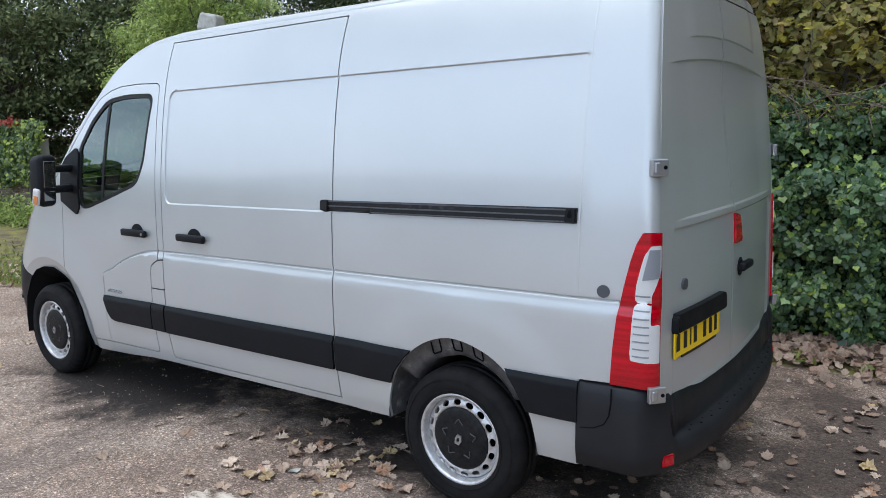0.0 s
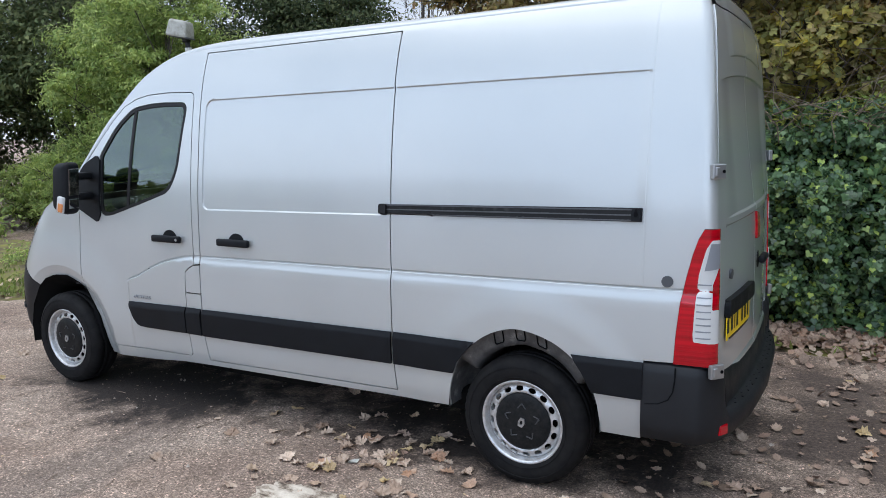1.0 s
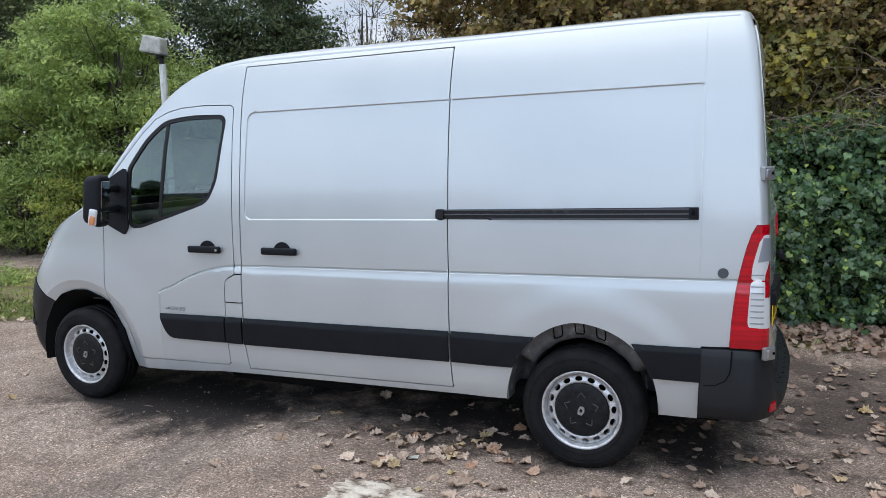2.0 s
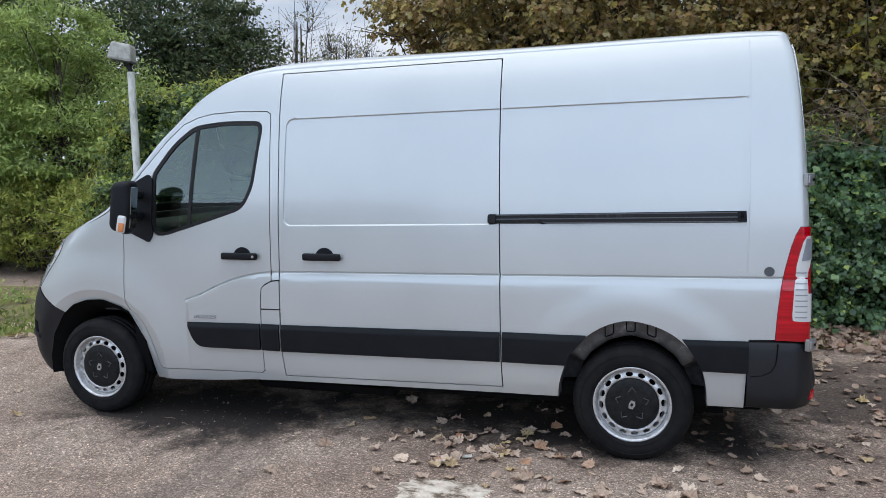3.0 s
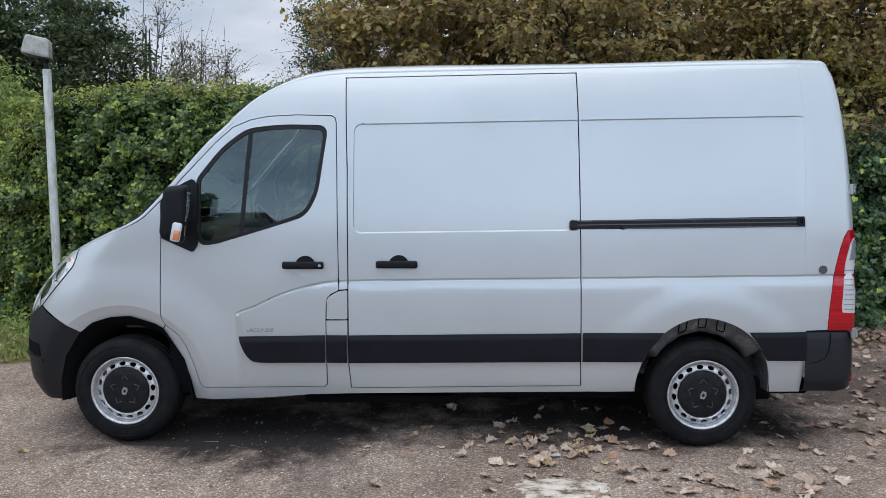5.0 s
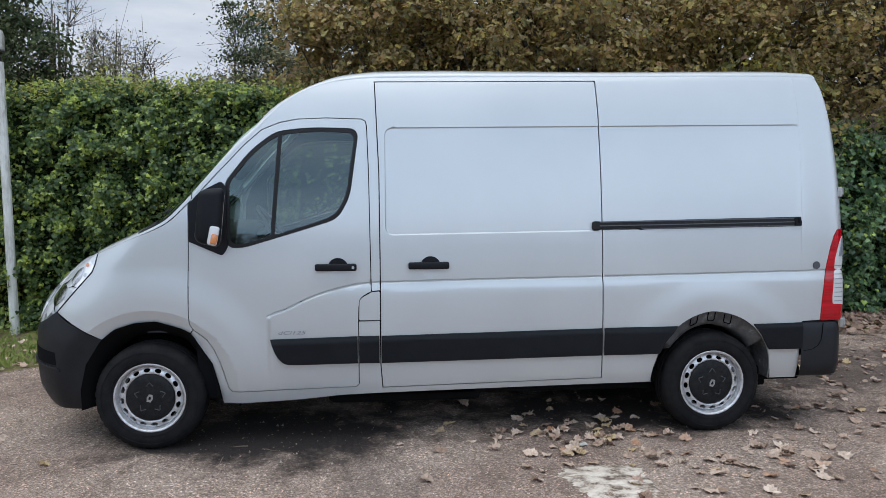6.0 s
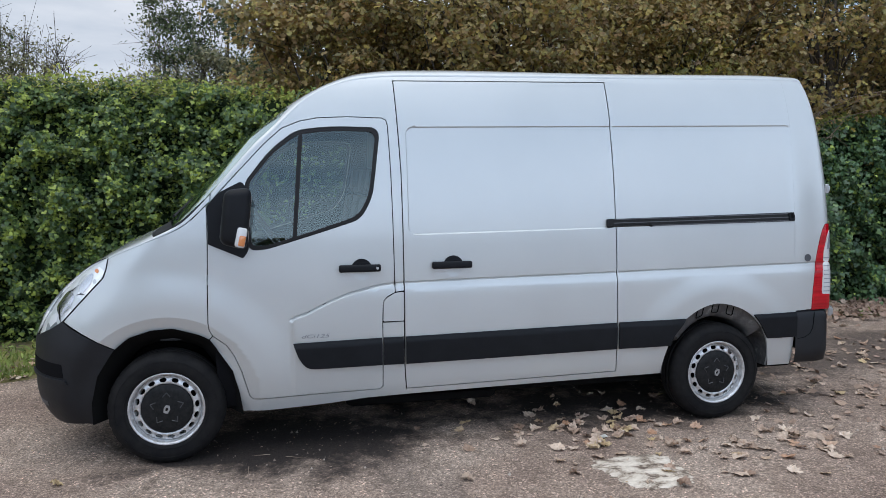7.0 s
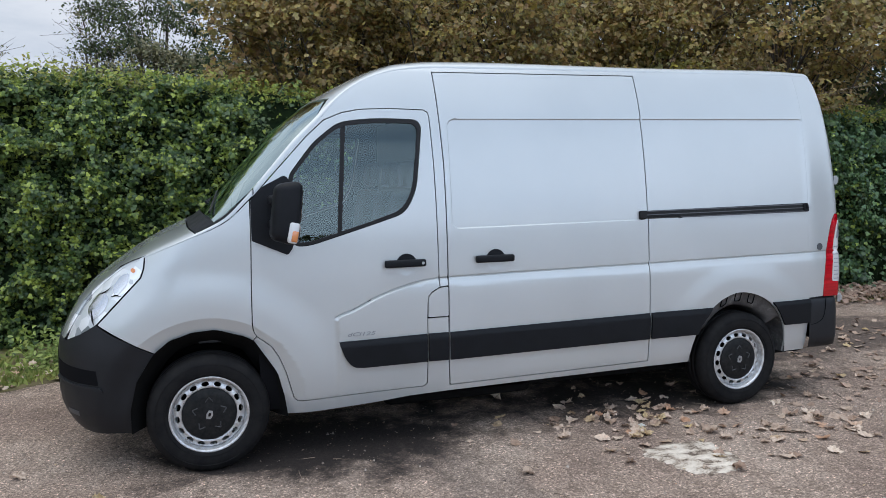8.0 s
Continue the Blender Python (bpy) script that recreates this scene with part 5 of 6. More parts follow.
# cab: bulkhead, dashboard, seats, steering wheel
bm = block(.03, 1.56, 1.7, .005, 1, pose(1.46, YC, 1.25))
part("bulkhead", bm, PANEL, van)
bm = block(.42, 1.78, .24, .06, 3, pose(.27, YC, 1.24))
part("dashboard", bm, DASH, van, smooth=True)
bm = rod(bmesh.new(), (.42, 1.50, 1.22), (.56, 1.50, 1.30), .03, seg=10)
column = part("steering_column", bm, DASH, van)
vs, fs = [], []
m = pose(.60, 1.50, 1.32) @ Matrix.Rotation(radians(55), 4, "Y")
for i in range(32):
    a = 2 * math.pi * i / 32
    for j in range(8):
        b = 2 * math.pi * j / 8
        vs.append(m @ Vector(((.20 + .016 * math.cos(b)) * math.cos(a), (.20 + .016 * math.cos(b)) * math.sin(a), .016 * math.sin(b))))
        fs.append((i * 8 + j, (i + 1) % 32 * 8 + j, (i + 1) % 32 * 8 + (j + 1) % 8, i * 8 + (j + 1) % 8))
mesh_object("steering_wheel", vs, fs, DASH, column, smooth=True)
for y in (.48, .92, 1.52):
    seat = new("cab_seat")
    seat.parent = van
    bm = block(.50, .46, .16, .05, 3, pose(.98, y, .92))
    part("seat_cushion", bm, CLOTH, seat, smooth=True)
    bm = block(.14, .44, .62, .05, 3, pose(1.26, y, 1.28, 0, 10, 0))
    part("backrest", bm, CLOTH, seat, smooth=True)
    bm = block(.09, .26, .18, .04, 3, pose(1.32, y, 1.70, 0, 8, 0))
    part("headrest", bm, CLOTH, seat, smooth=True)

# ---- foliage ----
IVY_T = (np.array([(0, -.12, .05), (.27, -.26, -.02), (.47, .03, -.07), (.22, .30, .02), (0, .60, -.10), (-.22, .30, .02), (-.47, .03, -.07), (-.27, -.26, -.02)]), np.array([(0, 1, 2), (0, 2, 3), (0, 3, 4), (0, 4, 5), (0, 5, 6), (0, 6, 7)]))
OVAL_T = (np.array([(0, -.5, 0), (.22, -.1, .06), (.17, .25, .04), (0, .55, -.05), (-.17, .25, .04), (-.22, -.1, .06)]), np.array([(0, 1, 2), (0, 2, 3), (0, 3, 4), (0, 4, 5)]))
LANCE_T = (np.array([(0, -.5, 0), (.16, 0, .03), (0, .6, -.06), (-.16, 0, .03)]), np.array([(0, 1, 2), (0, 2, 3)]))
MAPLE_T = (np.array([(0, -.45, 0), (.50, -.14, -.05), (.21, .08, .04), (.33, .42, -.05), (0, .62, -.08), (-.33, .42, -.05), (-.21, .08, .04), (-.50, -.14, -.05)]), np.array([(0, 1, 2), (0, 2, 3), (0, 3, 4), (0, 4, 5), (0, 5, 6), (0, 6, 7)]))
FAR_T = (np.array([(0, -.5, 0), (.25, 0, .05), (0, .55, -.06), (-.25, 0, .05)]), np.array([(0, 1, 2), (0, 2, 3)]))


def unit(v):
    return v / np.maximum(np.linalg.norm(v, axis=1), 1e-9)[:, None]


def leaf_mesh(name, at, facing, size, shape, mat, droop=.6, spread=.6):
    """Many small leaves as one mesh: places, the way they face, sizes."""
    tv, tf = shape
    n, k = len(at), len(tv)
    nz = unit(np.asarray(facing, float) + rng.normal(0, spread, (n, 3)))
    up = rng.normal(0, .6, (n, 3)) + np.array([0, 0, -droop])
    ny = unit(up - nz * np.sum(up * nz, axis=1)[:, None])
    nx = np.cross(ny, nz)
    s = np.asarray(size, float)[:, None, None]
    wide = rng.uniform(.8, 1.2, (n, 1, 1))
    co = np.asarray(at)[:, None, :] + s * (tv[None, :, 0:1] * wide * nx[:, None, :] + tv[None, :, 1:2] * ny[:, None, :] + tv[None, :, 2:3] * nz[:, None, :] * rng.uniform(-.5, 2.0, (n, 1, 1)))
    tri = (tf[None] + (np.arange(n) * k)[:, None, None]).reshape(-1, 3)
    me = bpy.data.meshes.new(name)
    me.vertices.add(n * k)
    me.vertices.foreach_set("co", co.astype(np.float32).ravel())
    me.loops.add(tri.size)
    me.loops.foreach_set("vertex_index", tri.astype(np.int32).ravel())
    me.polygons.add(len(tri))
    me.polygons.foreach_set("loop_start", np.arange(0, tri.size, 3, dtype=np.int32))
    me.update(calc_edges=True)
    me.validate()
    me.materials.append(mat)
    return me


def bumps(x, z, seed, scale):
    return np.array([noise.fractal((a * scale, b * scale, seed), 1.0, 2.0, 3) for a, b in zip(x, z)])


# ---- the hedge ----
H_TOP = Curve((-4.2, .8), (-3.6, 1.5), (-3.0, 2.45), (-2.5, 2.74), (-1, 2.78), (1, 2.7), (2.5, 2.3), (4, 1.95), (5.2, 2.0), (7, 2.35), (9, 2.55), (15, 2.6))
H_FACE = Curve((-4.2, 4.5), (-3.4, 4.1), (-2.6, 3.92), (-1, 3.93), (2, 3.85), (5, 3.66), (10, 3.75), (15, 3.8))


def hedge_y(x, z):
    """The hedge's face: hollows and bulges, leaning back at the top."""
    b = bumps(x, z, 2.0, .9)
    lean = np.clip((z - .45 * H_TOP(x)) / (.55 * H_TOP(x)), 0, 1) ** 3
    return H_FACE(x) - .14 * b - .27 * bumps(x, z, 6.0, 3.6) + .35 * lean + .12 * np.clip(.25 - z, 0, 1)


xs, ts = np.arange(-4.1, 15.01, .16), np.linspace(0, 1, 20)
vs = []
for x in xs:
    top = float(H_TOP(x)) - .10
    for t in ts:
        z = top * t
        vs.append((x, float(hedge_y(np.array([x]), np.array([z]))[0]) + .15, z))
    vs += [(x, float(H_FACE(x)) + .9, top + .02), (x, float(H_FACE(x)) + 1.5, 0)]
m = len(ts) + 2
hedge = new("hedge")
tagged(hedge, "tall dense dark green ivy hedge along the yard", "hedge")
# dark backing sheet that stands in for shaded gaps in the hedge
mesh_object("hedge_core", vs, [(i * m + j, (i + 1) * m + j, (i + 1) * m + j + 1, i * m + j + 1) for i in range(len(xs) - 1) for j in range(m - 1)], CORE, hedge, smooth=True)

N = 190000
x = rng.uniform(-4.1, 11, N)
x = np.where(rng.random(N) < .8, rng.uniform(-4.1, 9.0, N), x)
t = rng.uniform(0, 1, N) ** .85
z = t * H_TOP(x) + rng.normal(0, .03, N)
y = hedge_y(x, z) - rng.exponential(.055, N) + .06 + np.where(rng.random(N) < .4, .07, 0)
clump = bumps(x, z, 6.0, 3.6)
keep = (z > .02) & ~((x > .6) & (x < 3.6) & (rng.random(N) < .88)) & (rng.random(N) < np.clip(.60 + 1.9 * clump, .25, 1))
at = np.stack([x, y, z], 1)[keep]
for name, pick, mat, words in (("ivy_leaves", at[:, 0] > 1.5, IVY, "glossy dark green ivy leaves"), ("sunlit_ivy_leaves", at[:, 0] <= 1.5, IVY_SUN, "mid and light green ivy leaves")):
    q = at[pick]
    ob = new(name, leaf_mesh(name, q, np.tile((0, -1, .65), (len(q), 1)), rng.uniform(.042, .082, len(q)) * (1.06 if mat is IVY else .84), IVY_T, mat, 1.0, .7))
    ob.parent = hedge
    tagged(ob, words, kind="stuff")
# top growth, lighter and looser
N = 16000
x = rng.uniform(-3.4, 12, N)
y = H_FACE(x) + rng.uniform(.05, 1.1, N)
z = H_TOP(x) + rng.normal(0, .07, N) - .05 + .10 * bumps(x, y, 9.0, 1.6)
at = np.stack([x, y, z], 1)
ob = new("top_growth", leaf_mesh("top_growth", at, np.tile((0, -.3, 1), (N, 1)), rng.uniform(.03, .065, N), OVAL_T, FRINGE, .2, .6))
ob.parent = hedge
tagged(ob, "lighter young growth on the hedge top", kind="stuff")
# the sloping end by the lamp post
N = 15000
a, b, c = rng.uniform(0, 1, N), rng.uniform(0, 1.6, N), rng.normal(0, .08, N)
x = -4.1 + 1.5 * a ** 1.1 + c
z = H_TOP(x) * rng.uniform(.0, 1.03, N)
y = H_FACE(x) - .15 + b * .8
at = np.stack([x, y, z], 1)
ob = new("end_growth", leaf_mesh("end_growth", at, np.tile((-.7, -.7, .4), (N, 1)), rng.uniform(.03, .065, N), OVAL_T, FRINGE, .8, .5))
ob.parent = hedge
tagged(ob, "loose green growth at the hedge end", kind="stuff")


# ---- trees ----
def tree(name, x, y, height, spread, low, count, leaf, shape, mat, label, clumps=60, stems=1, seed=1, flat=1.0, bare=0, puff=1.0):
    r = np.random.default_rng(seed)
    root = new(name)
    root.matrix_basis = pose(x, y, 0)
    tagged(root, label, "tree" if name.endswith("tree") else "bush")
    bm = bmesh.new()
    cs = []
    for i in range(clumps):
        for _ in range(40):
            p = r.uniform(-1, 1, 3)
            if np.linalg.norm(p) < 1:
                break
        zz = low + (height - low) * (p[2] + 1) / 2
        w = spread * (.55 + .45 * math.sin(math.pi * min(1, max(0, (zz - low) / (height - low) * .8 + .15))))
        cs.append((p[0] * w, p[1] * w * flat, zz))
    cs = np.array(cs)
    bases = []
    for k in range(stems):
        b = Vector((r.normal(0, .25 * (stems > 1)), r.normal(0, .25 * (stems > 1)), -.05))
        tip = Vector((b.x + r.normal(0, .3), b.y + r.normal(0, .2), height * .8))
        r0 = .03 + .018 * height
        pts = [b.lerp(tip, q) + Vector((r.normal(0, .06), r.normal(0, .06), 0)) * (0 < q < 1) for q in (0, .25, .5, .75, 1)]
        for q in range(4):
            rod(bm, pts[q], pts[q + 1], r0 * (1 - q * .23), r0 * (1 - (q + 1) * .23) + .004, 8)
        bases.append(pts)
    for c in cs[: min(len(cs), 46)]:
        pts = bases[r.integers(len(bases))]
        q = pts[max(0, min(3, int((c[2] / height - .25) * 4)))]
        mid = q.lerp(Vector(c), .5) + Vector((r.normal(0, .1), r.normal(0, .1), .12))
        rod(bm, q, mid, .020 + .004 * height, .014, 5)
        rod(bm, mid, Vector(c), .014, .005, 5)
        for _ in range(2 + bare):
            e = Vector(c) + Vector(r.normal(0, .35, 3))
            rod(bm, mid.lerp(Vector(c), .7), e, .007, .003, 4)
    part("trunk", bm, BARK, root)
    which = r.integers(0, len(cs), count)
    size = r.uniform(.25, .60, len(cs)) * spread / 2.2 * puff
    off = r.normal(0, 1, (count, 3)) * size[which][:, None] * np.array([1, 1, .42])
    at = cs[which] + off
    at[:, 2] = np.maximum(at[:, 2], .05)
    ob = new("crown", leaf_mesh("crown", at, unit(off) * .5 + np.array([0, -.25, .7]), r.uniform(.7, 1.3, count) * leaf, shape, mat, .5, .5))
    ob.parent = root
    return root


AUT = "autumn tree with thin brown and olive leaves behind the hedge"
for k, (x, y, h, s, low, cnt, mat) in enumerate((
        (1.6, 5.5, 5.4, 1.4, 1.9, 20000, AUTUMN), (3.1, 5.0, 5.4, 1.7, 1.8, 18000, AUTUMN), (4.5, 4.65, 3.05, .9, 1.9, 6500, YELLEAF), (6.3, 4.7, 3.5, 1.0, 1.8, 3500, YELLEAF), (4.9, 5.5, 5.2, 1.5, 1.8, 16000, AUTUMN), (6.4, 5.2, 5.6, 1.9, 1.2, 21000, AUTUMN),
        (8.2, 5.2, 5.8, 1.9, 1.3, 23000, AUTUMN), (10.2, 5.6, 5.8, 2.2, 1.8, 8000, DARKLEAF), (12.6, 5.0, 6.0, 2.4, 1.0, 8000, DARKLEAF))):
    tree("autumn_tree", x, y, h, s, low, cnt, .078 if mat is YELLEAF else .066 if mat is AUTUMN else .11, MAPLE_T if mat is not DARKLEAF else OVAL_T, mat, AUT if mat is not DARKLEAF else "dark leafy tree beyond the hedge", 130, 2, 20 + k, puff=.65)
for k, (x, y, h, s) in enumerate(((1.6, 10.5, 6.8, 1.7), (3.6, 10, 7.5, 2.4), (7.0, 10.5, 7.5, 2.6), (11, 11, 8, 3.0), (16, 9, 8, 3.2), (-1.0, 16.5, 7.6, 2.2), (2.5, 17, 9, 3.0))):
    tree("dark_tree", x, y, h, s, 1.2, 16000, .092, FAR_T, DARKLEAF, "tall dark tree rising behind the hedge", 110, 1, 50 + k, puff=.65)
for k, (x, y, h, s, low, cnt, lf, mat) in enumerate(((-7.0, 7.2, 4.9, 2.0, .9, 46000, .10, BUSH), (-8.7, 7.6, 4.9, 1.5, .8, 34000, .10, BUSH), (-5.0, 6.6, 1.9, 1.2, .1, 20000, .075, FRINGE), (-4.4, 5.6, 1.3, .8, .05, 14000, .07, FRINGE), (-6.6, 6.3, 1.7, 1.1, .05, 16000, .075, FRINGE), (-8.0, 6.2, 1.9, 1.2, .05, 16000, .08, BUSH), (-9.6, 6.2, 1.5, 1.0, .05, 14000, .08, BUSH))):
    tree("green_bush", x, y, h, s, low, cnt, lf, LANCE_T, mat, "light green leafy bush beside the yard", 210, 3, 70 + k, puff=.5)
for k, (x, y, h, s, low) in enumerate(((-11.5, 8.5, 7.0, 2.4, .5), (-9.0, 13.5, 8.0, 2.8, .8), (-13.5, 6.0, 6.5, 2.4, .3), (-6.6, 12.0, 6.2, 1.9, .8), (-15, 13, 9, 3.5, .5), (-20, 7, 8, 3.5, .3), (-19, 1, 7, 3.0, .3))):
    tree("dark_tree", x, y, h, s, low, 36000 if x < -11 else 27000, .125 if x < -11 else .112, FAR_T, MIDLEAF if x < -11 and y < 12 else DARKLEAF, "dark evergreen tree at the end of the yard", 120, 1, 90 + k, puff=.75)
for k, (x, y, h, s) in enumerate(((-7.6, 18.5, 8.0, 1.4), (-6.2, 19, 7.0, 1.3), (-5.0, 18, 6.0, 1.1), (-2.6, 18.5, 6.6, 1.2))):
    tree("bare_tree", x, y, h, s, 1.0, 1500, .09, FAR_T, HAZE, "thin nearly bare tree against the sky", 40, 2, 120 + k, 1.0, 9)
for k, (x, y, h, s) in enumerate(((-5.6, 16.0, 4.9, 2.0), (-3.0, 15.5, 4.7, 2.0), (-8.5, 16, 5.2, 2.0), (-.5, 15, 5.2, 1.6))):
    tree("far_bush", x, y, h, s, .2, 14000, .11, FAR_T, HAZE, "far bush below the gap of sky", 50, 2, 140 + k)

# woods round the yard, behind the camera
# the second belt is unseen, added to darken the rear doors
for words, x0, y0, x1, y1, hh, N in (("dark far tree belt across the yard", -40, -36, 34, -38, 3.4, 10000), ("dark trees closing the yard beyond the van's rear", 15, -8, 14.5, 9, 4.5, 12000), ("green trees beyond the lawn", -27, -4, -13, -35, 4.8, 13000)):
    a = rng.uniform(0, 1, N)
    x, y = x0 + (x1 - x0) * a + rng.normal(0, 1.2, N), y0 + (y1 - y0) * a + rng.normal(0, 1.2, N)
    z = rng.uniform(0, 1, N) ** .7 * hh * (.85 + .3 * bumps(x, y, 4.0, .12))
    ob = new("far_woods", leaf_mesh("far_woods", np.stack([x, y, z], 1), np.tile((0, .3, 1), (N, 1)), rng.uniform(.3, .65, N), FAR_T, BUSH if x0 == -27 else DARKLEAF, .5, .6))
    tagged(ob, words, "woods", kind="stuff")
# a long low house across the yard
house = new("long_house")
house.matrix_basis = pose(-17, -27, 0)
tagged(house, "long low pale rendered house with a slate roof", "house")
part("wall", block(20, 6, 3.6, .03, 1, pose(0, 0, 1.8)), RENDERED, house)
roof_v = [(-10.4, 3.4, 3.5), (10.4, 3.4, 3.5), (10.4, -3.4, 3.5), (-10.4, -3.4, 3.5), (-10.4, 0, 5.6), (10.4, 0, 5.6)]
mesh_object("roof", roof_v, [(0, 4, 5, 1), (2, 5, 4, 3), (0, 3, 4), (1, 5, 2), (0, 1, 2, 3)], SLATE, house)
for k in range(6):
    win = part("window", block(1.3, .10, 1.1, .01, 1, pose(-8 + 3.2 * k, 3.02, 2.0)), WHITE, house)
    part("pane", block(1.1, .04, .9, .005, 1, pose(-8 + 3.2 * k, 3.08, 2.0)), INK, win)

r_brick = np.random.default_rng(5)
# old brick wall with ivy at the far end of the yard
wall2 = mesh_object("wall_west", *(lambda b: ([tuple(v.co) for v in b.verts], [tuple(v.index for v in f.verts) for f in b.faces]))(block(3.0, .20, 1.7, .005, 1, pose(-11.4, 5.1, .85))), MORTAR)
tagged(wall2, "old brick wall with ivy hanging over it", "wall", kind="structure")
brick_me = bpy.data.meshes.new("brick")
b_ = block(.205, .05, .062, .006, 1)
b_.to_mesh(brick_me)
b_.free()
brick_me.materials.append(BRICK)
for row in range(12):
    for k in range(13):
        x = -12.75 + .22 * k + .11 * (row % 2)
        if x < -10.0:
            q = new("brick", brick_me)
            q.parent = wall2
            q.matrix_basis = pose(x, 4.985 + r_brick.normal(0, .002), .06 + row * .075)
N = 9000
x = rng.uniform(-13.2, -9.7, N)
z = rng.uniform(.80, 2.05, N) + .12 * bumps(x, x, 3.0, 1.5)
y = 4.93 - rng.exponential(.05, N) - .12 * rng.random(N) + np.clip(z - 1.5, 0, 1) * .4
ob = new("wall_ivy", leaf_mesh("wall_ivy", np.stack([x, y, z], 1), np.tile((.2, -1, .4), (N, 1)), rng.uniform(.07, .12, N), IVY_T, IVY_SUN, 1.0, .5))
tagged(ob, "dark ivy hanging over an old brick wall", "ivy", kind="stuff")

N = 4200
x = rng.uniform(-13.0, -8.6, N)
z = np.abs(rng.normal(.0, .24, N)) + .04
y = 4.55 + rng.normal(0, .22, N) + .2 * bumps(x, x, 5.0, 1.2)
ob = new("wall_weeds", leaf_mesh("wall_weeds", np.stack([x, y, z], 1), np.tile((.2, -.6, 1), (N, 1)), rng.uniform(.05, .11, N), OVAL_T, BUSH, .3, .5))
tagged(ob, "bright green weeds before the old brick wall", "weeds", kind="stuff")
N = 70
x, z = rng.normal(-10.65, .10, N), rng.normal(2.06, .05, N)
ob = new("red_creeper", leaf_mesh("red_creeper", np.stack([x, 4.85 + rng.normal(0, .08, N), z], 1), np.tile((.2, -1, .5), (N, 1)), rng.uniform(.05, .09, N), IVY_T, REDLEAF, .6, .5))
tagged(ob, "small patch of red creeper leaves over the ivy", "creeper", kind="stuff")

# dead stems and twigs tangled above the ivy
r = np.random.default_rng(77)
bm = bmesh.new()
for k in range(150):
    x0 = r.uniform(4.1, 7.6)
    p = Vector((x0, float(H_FACE(x0)) + r.uniform(.0, .45), float(H_TOP(x0)) - r.uniform(.05, .35)))
    v = Vector((r.normal(0, .10), r.normal(-.04, .06), r.uniform(.05, .17)))
    w = r.uniform(.003, .007)
    for q in range(5):
        e = p + v
        rod(bm, p, e, w, w * .8, 4)
        p, w = e, w * .8
        v = v + Vector((r.normal(0, .06), r.normal(-.015, .04), r.normal(-.03, .04)))
stems = part("dead_stems", bm, STEM)
tagged(stems, "tangle of dry brown stems above the ivy", "stems", kind="stuff")

# ---- lamp post ----
post = new("lamp_post")
post.matrix_basis = pose(-2.455, 3.70, 0)
tagged(post, "short white painted lamp post with a box lantern", "lamp post")
bm = rod(bmesh.new(), (.01, 0, 0), (0, 0, 2.92), .048, .044, 12)
part("pole", bm, WHITE, post, smooth=False)
bm = rod(bmesh.new(), (0, 0, 2.90), (-.02, 0, 3.02), .03, .03, 8)
block(.10, .07, .08, .01, 1, pose(-.03, 0, 3.03), bm)
part("bracket", bm, RUBBER, post)
bm = bmesh.new()
bmesh.ops.create_cube(bm, size=1, matrix=pose(-.06, -.05, 3.15, 0, 10, 20) @ Matrix.Diagonal((.29, .26, .215, 1)))
for v in bm.verts:
    if v.co.z > 3.15:
        v.co.x, v.co.y = -.08 + (v.co.x + .08) * .85, -.05 + (v.co.y + .05) * .8
bmesh.ops.bevel(bm, geom=bm.edges[:], offset=.03, segments=2, profile=.5, affect="EDGES")
part("lantern", bm, LANTERN, post, "dirty beige box lantern")
bm = block(.25, .22, .02, .006, 1, pose(-.045, -.05, 3.045, 0, 10, 20))
part("lantern_glass", bm, GREY, post)

# ---- ground things ----
patch_v = []
NP = 90
EDGES = [(-.24, .19), (-.13, .21), (.05, .235), (.21, .18), (.20, .03), (.22, -.15), (.04, -.25), (-.15, -.22), (-.22, -.06)]
rim_a = sorted((math.atan2(q, p) % (2 * math.pi), math.hypot(p, q)) for p, q in EDGES)
rim_a = [(rim_a[-1][0] - 2 * math.pi, rim_a[-1][1])] + rim_a + [(rim_a[0][0] + 2 * math.pi, rim_a[0][1])]
for ring, rr in ((0, 1.0), (1, .93), (2, .5)):
    for i in range(NP):
        a = 2 * math.pi * i / NP
        w = float(np.interp(a, [q[0] for q in rim_a], [q[1] for q in rim_a])) * (1 + .16 * noise.noise((math.cos(a) * 7, math.sin(a) * 7, 3)) + .12 * noise.noise((math.cos(a) * 19, math.sin(a) * 19, 5)))
        px, py = rr * w * math.cos(a), rr * w * math.sin(a)
        patch_v.append((px, py, (.0, .008, .012)[ring] + .010 * noise.noise((px * 22, py * 40, 1)) * (ring > 0)))
patch_v.append((0, 0, .012))
fs = [(r * NP + i, r * NP + (i + 1) % NP, (r + 1) * NP + (i + 1) % NP, (r + 1) * NP + i) for r in range(2) for i in range(NP)] + [(2 * NP + i, 2 * NP + (i + 1) % NP, 3 * NP) for i in range(NP)]
patch = mesh_object("concrete_patch", patch_v, fs, CONCRETE, smooth=True)
patch.matrix_basis = pose(2.75, -.705, .001)
tagged(patch, "rough scraped pale concrete patch set in the asphalt", "patch", kind="structure")

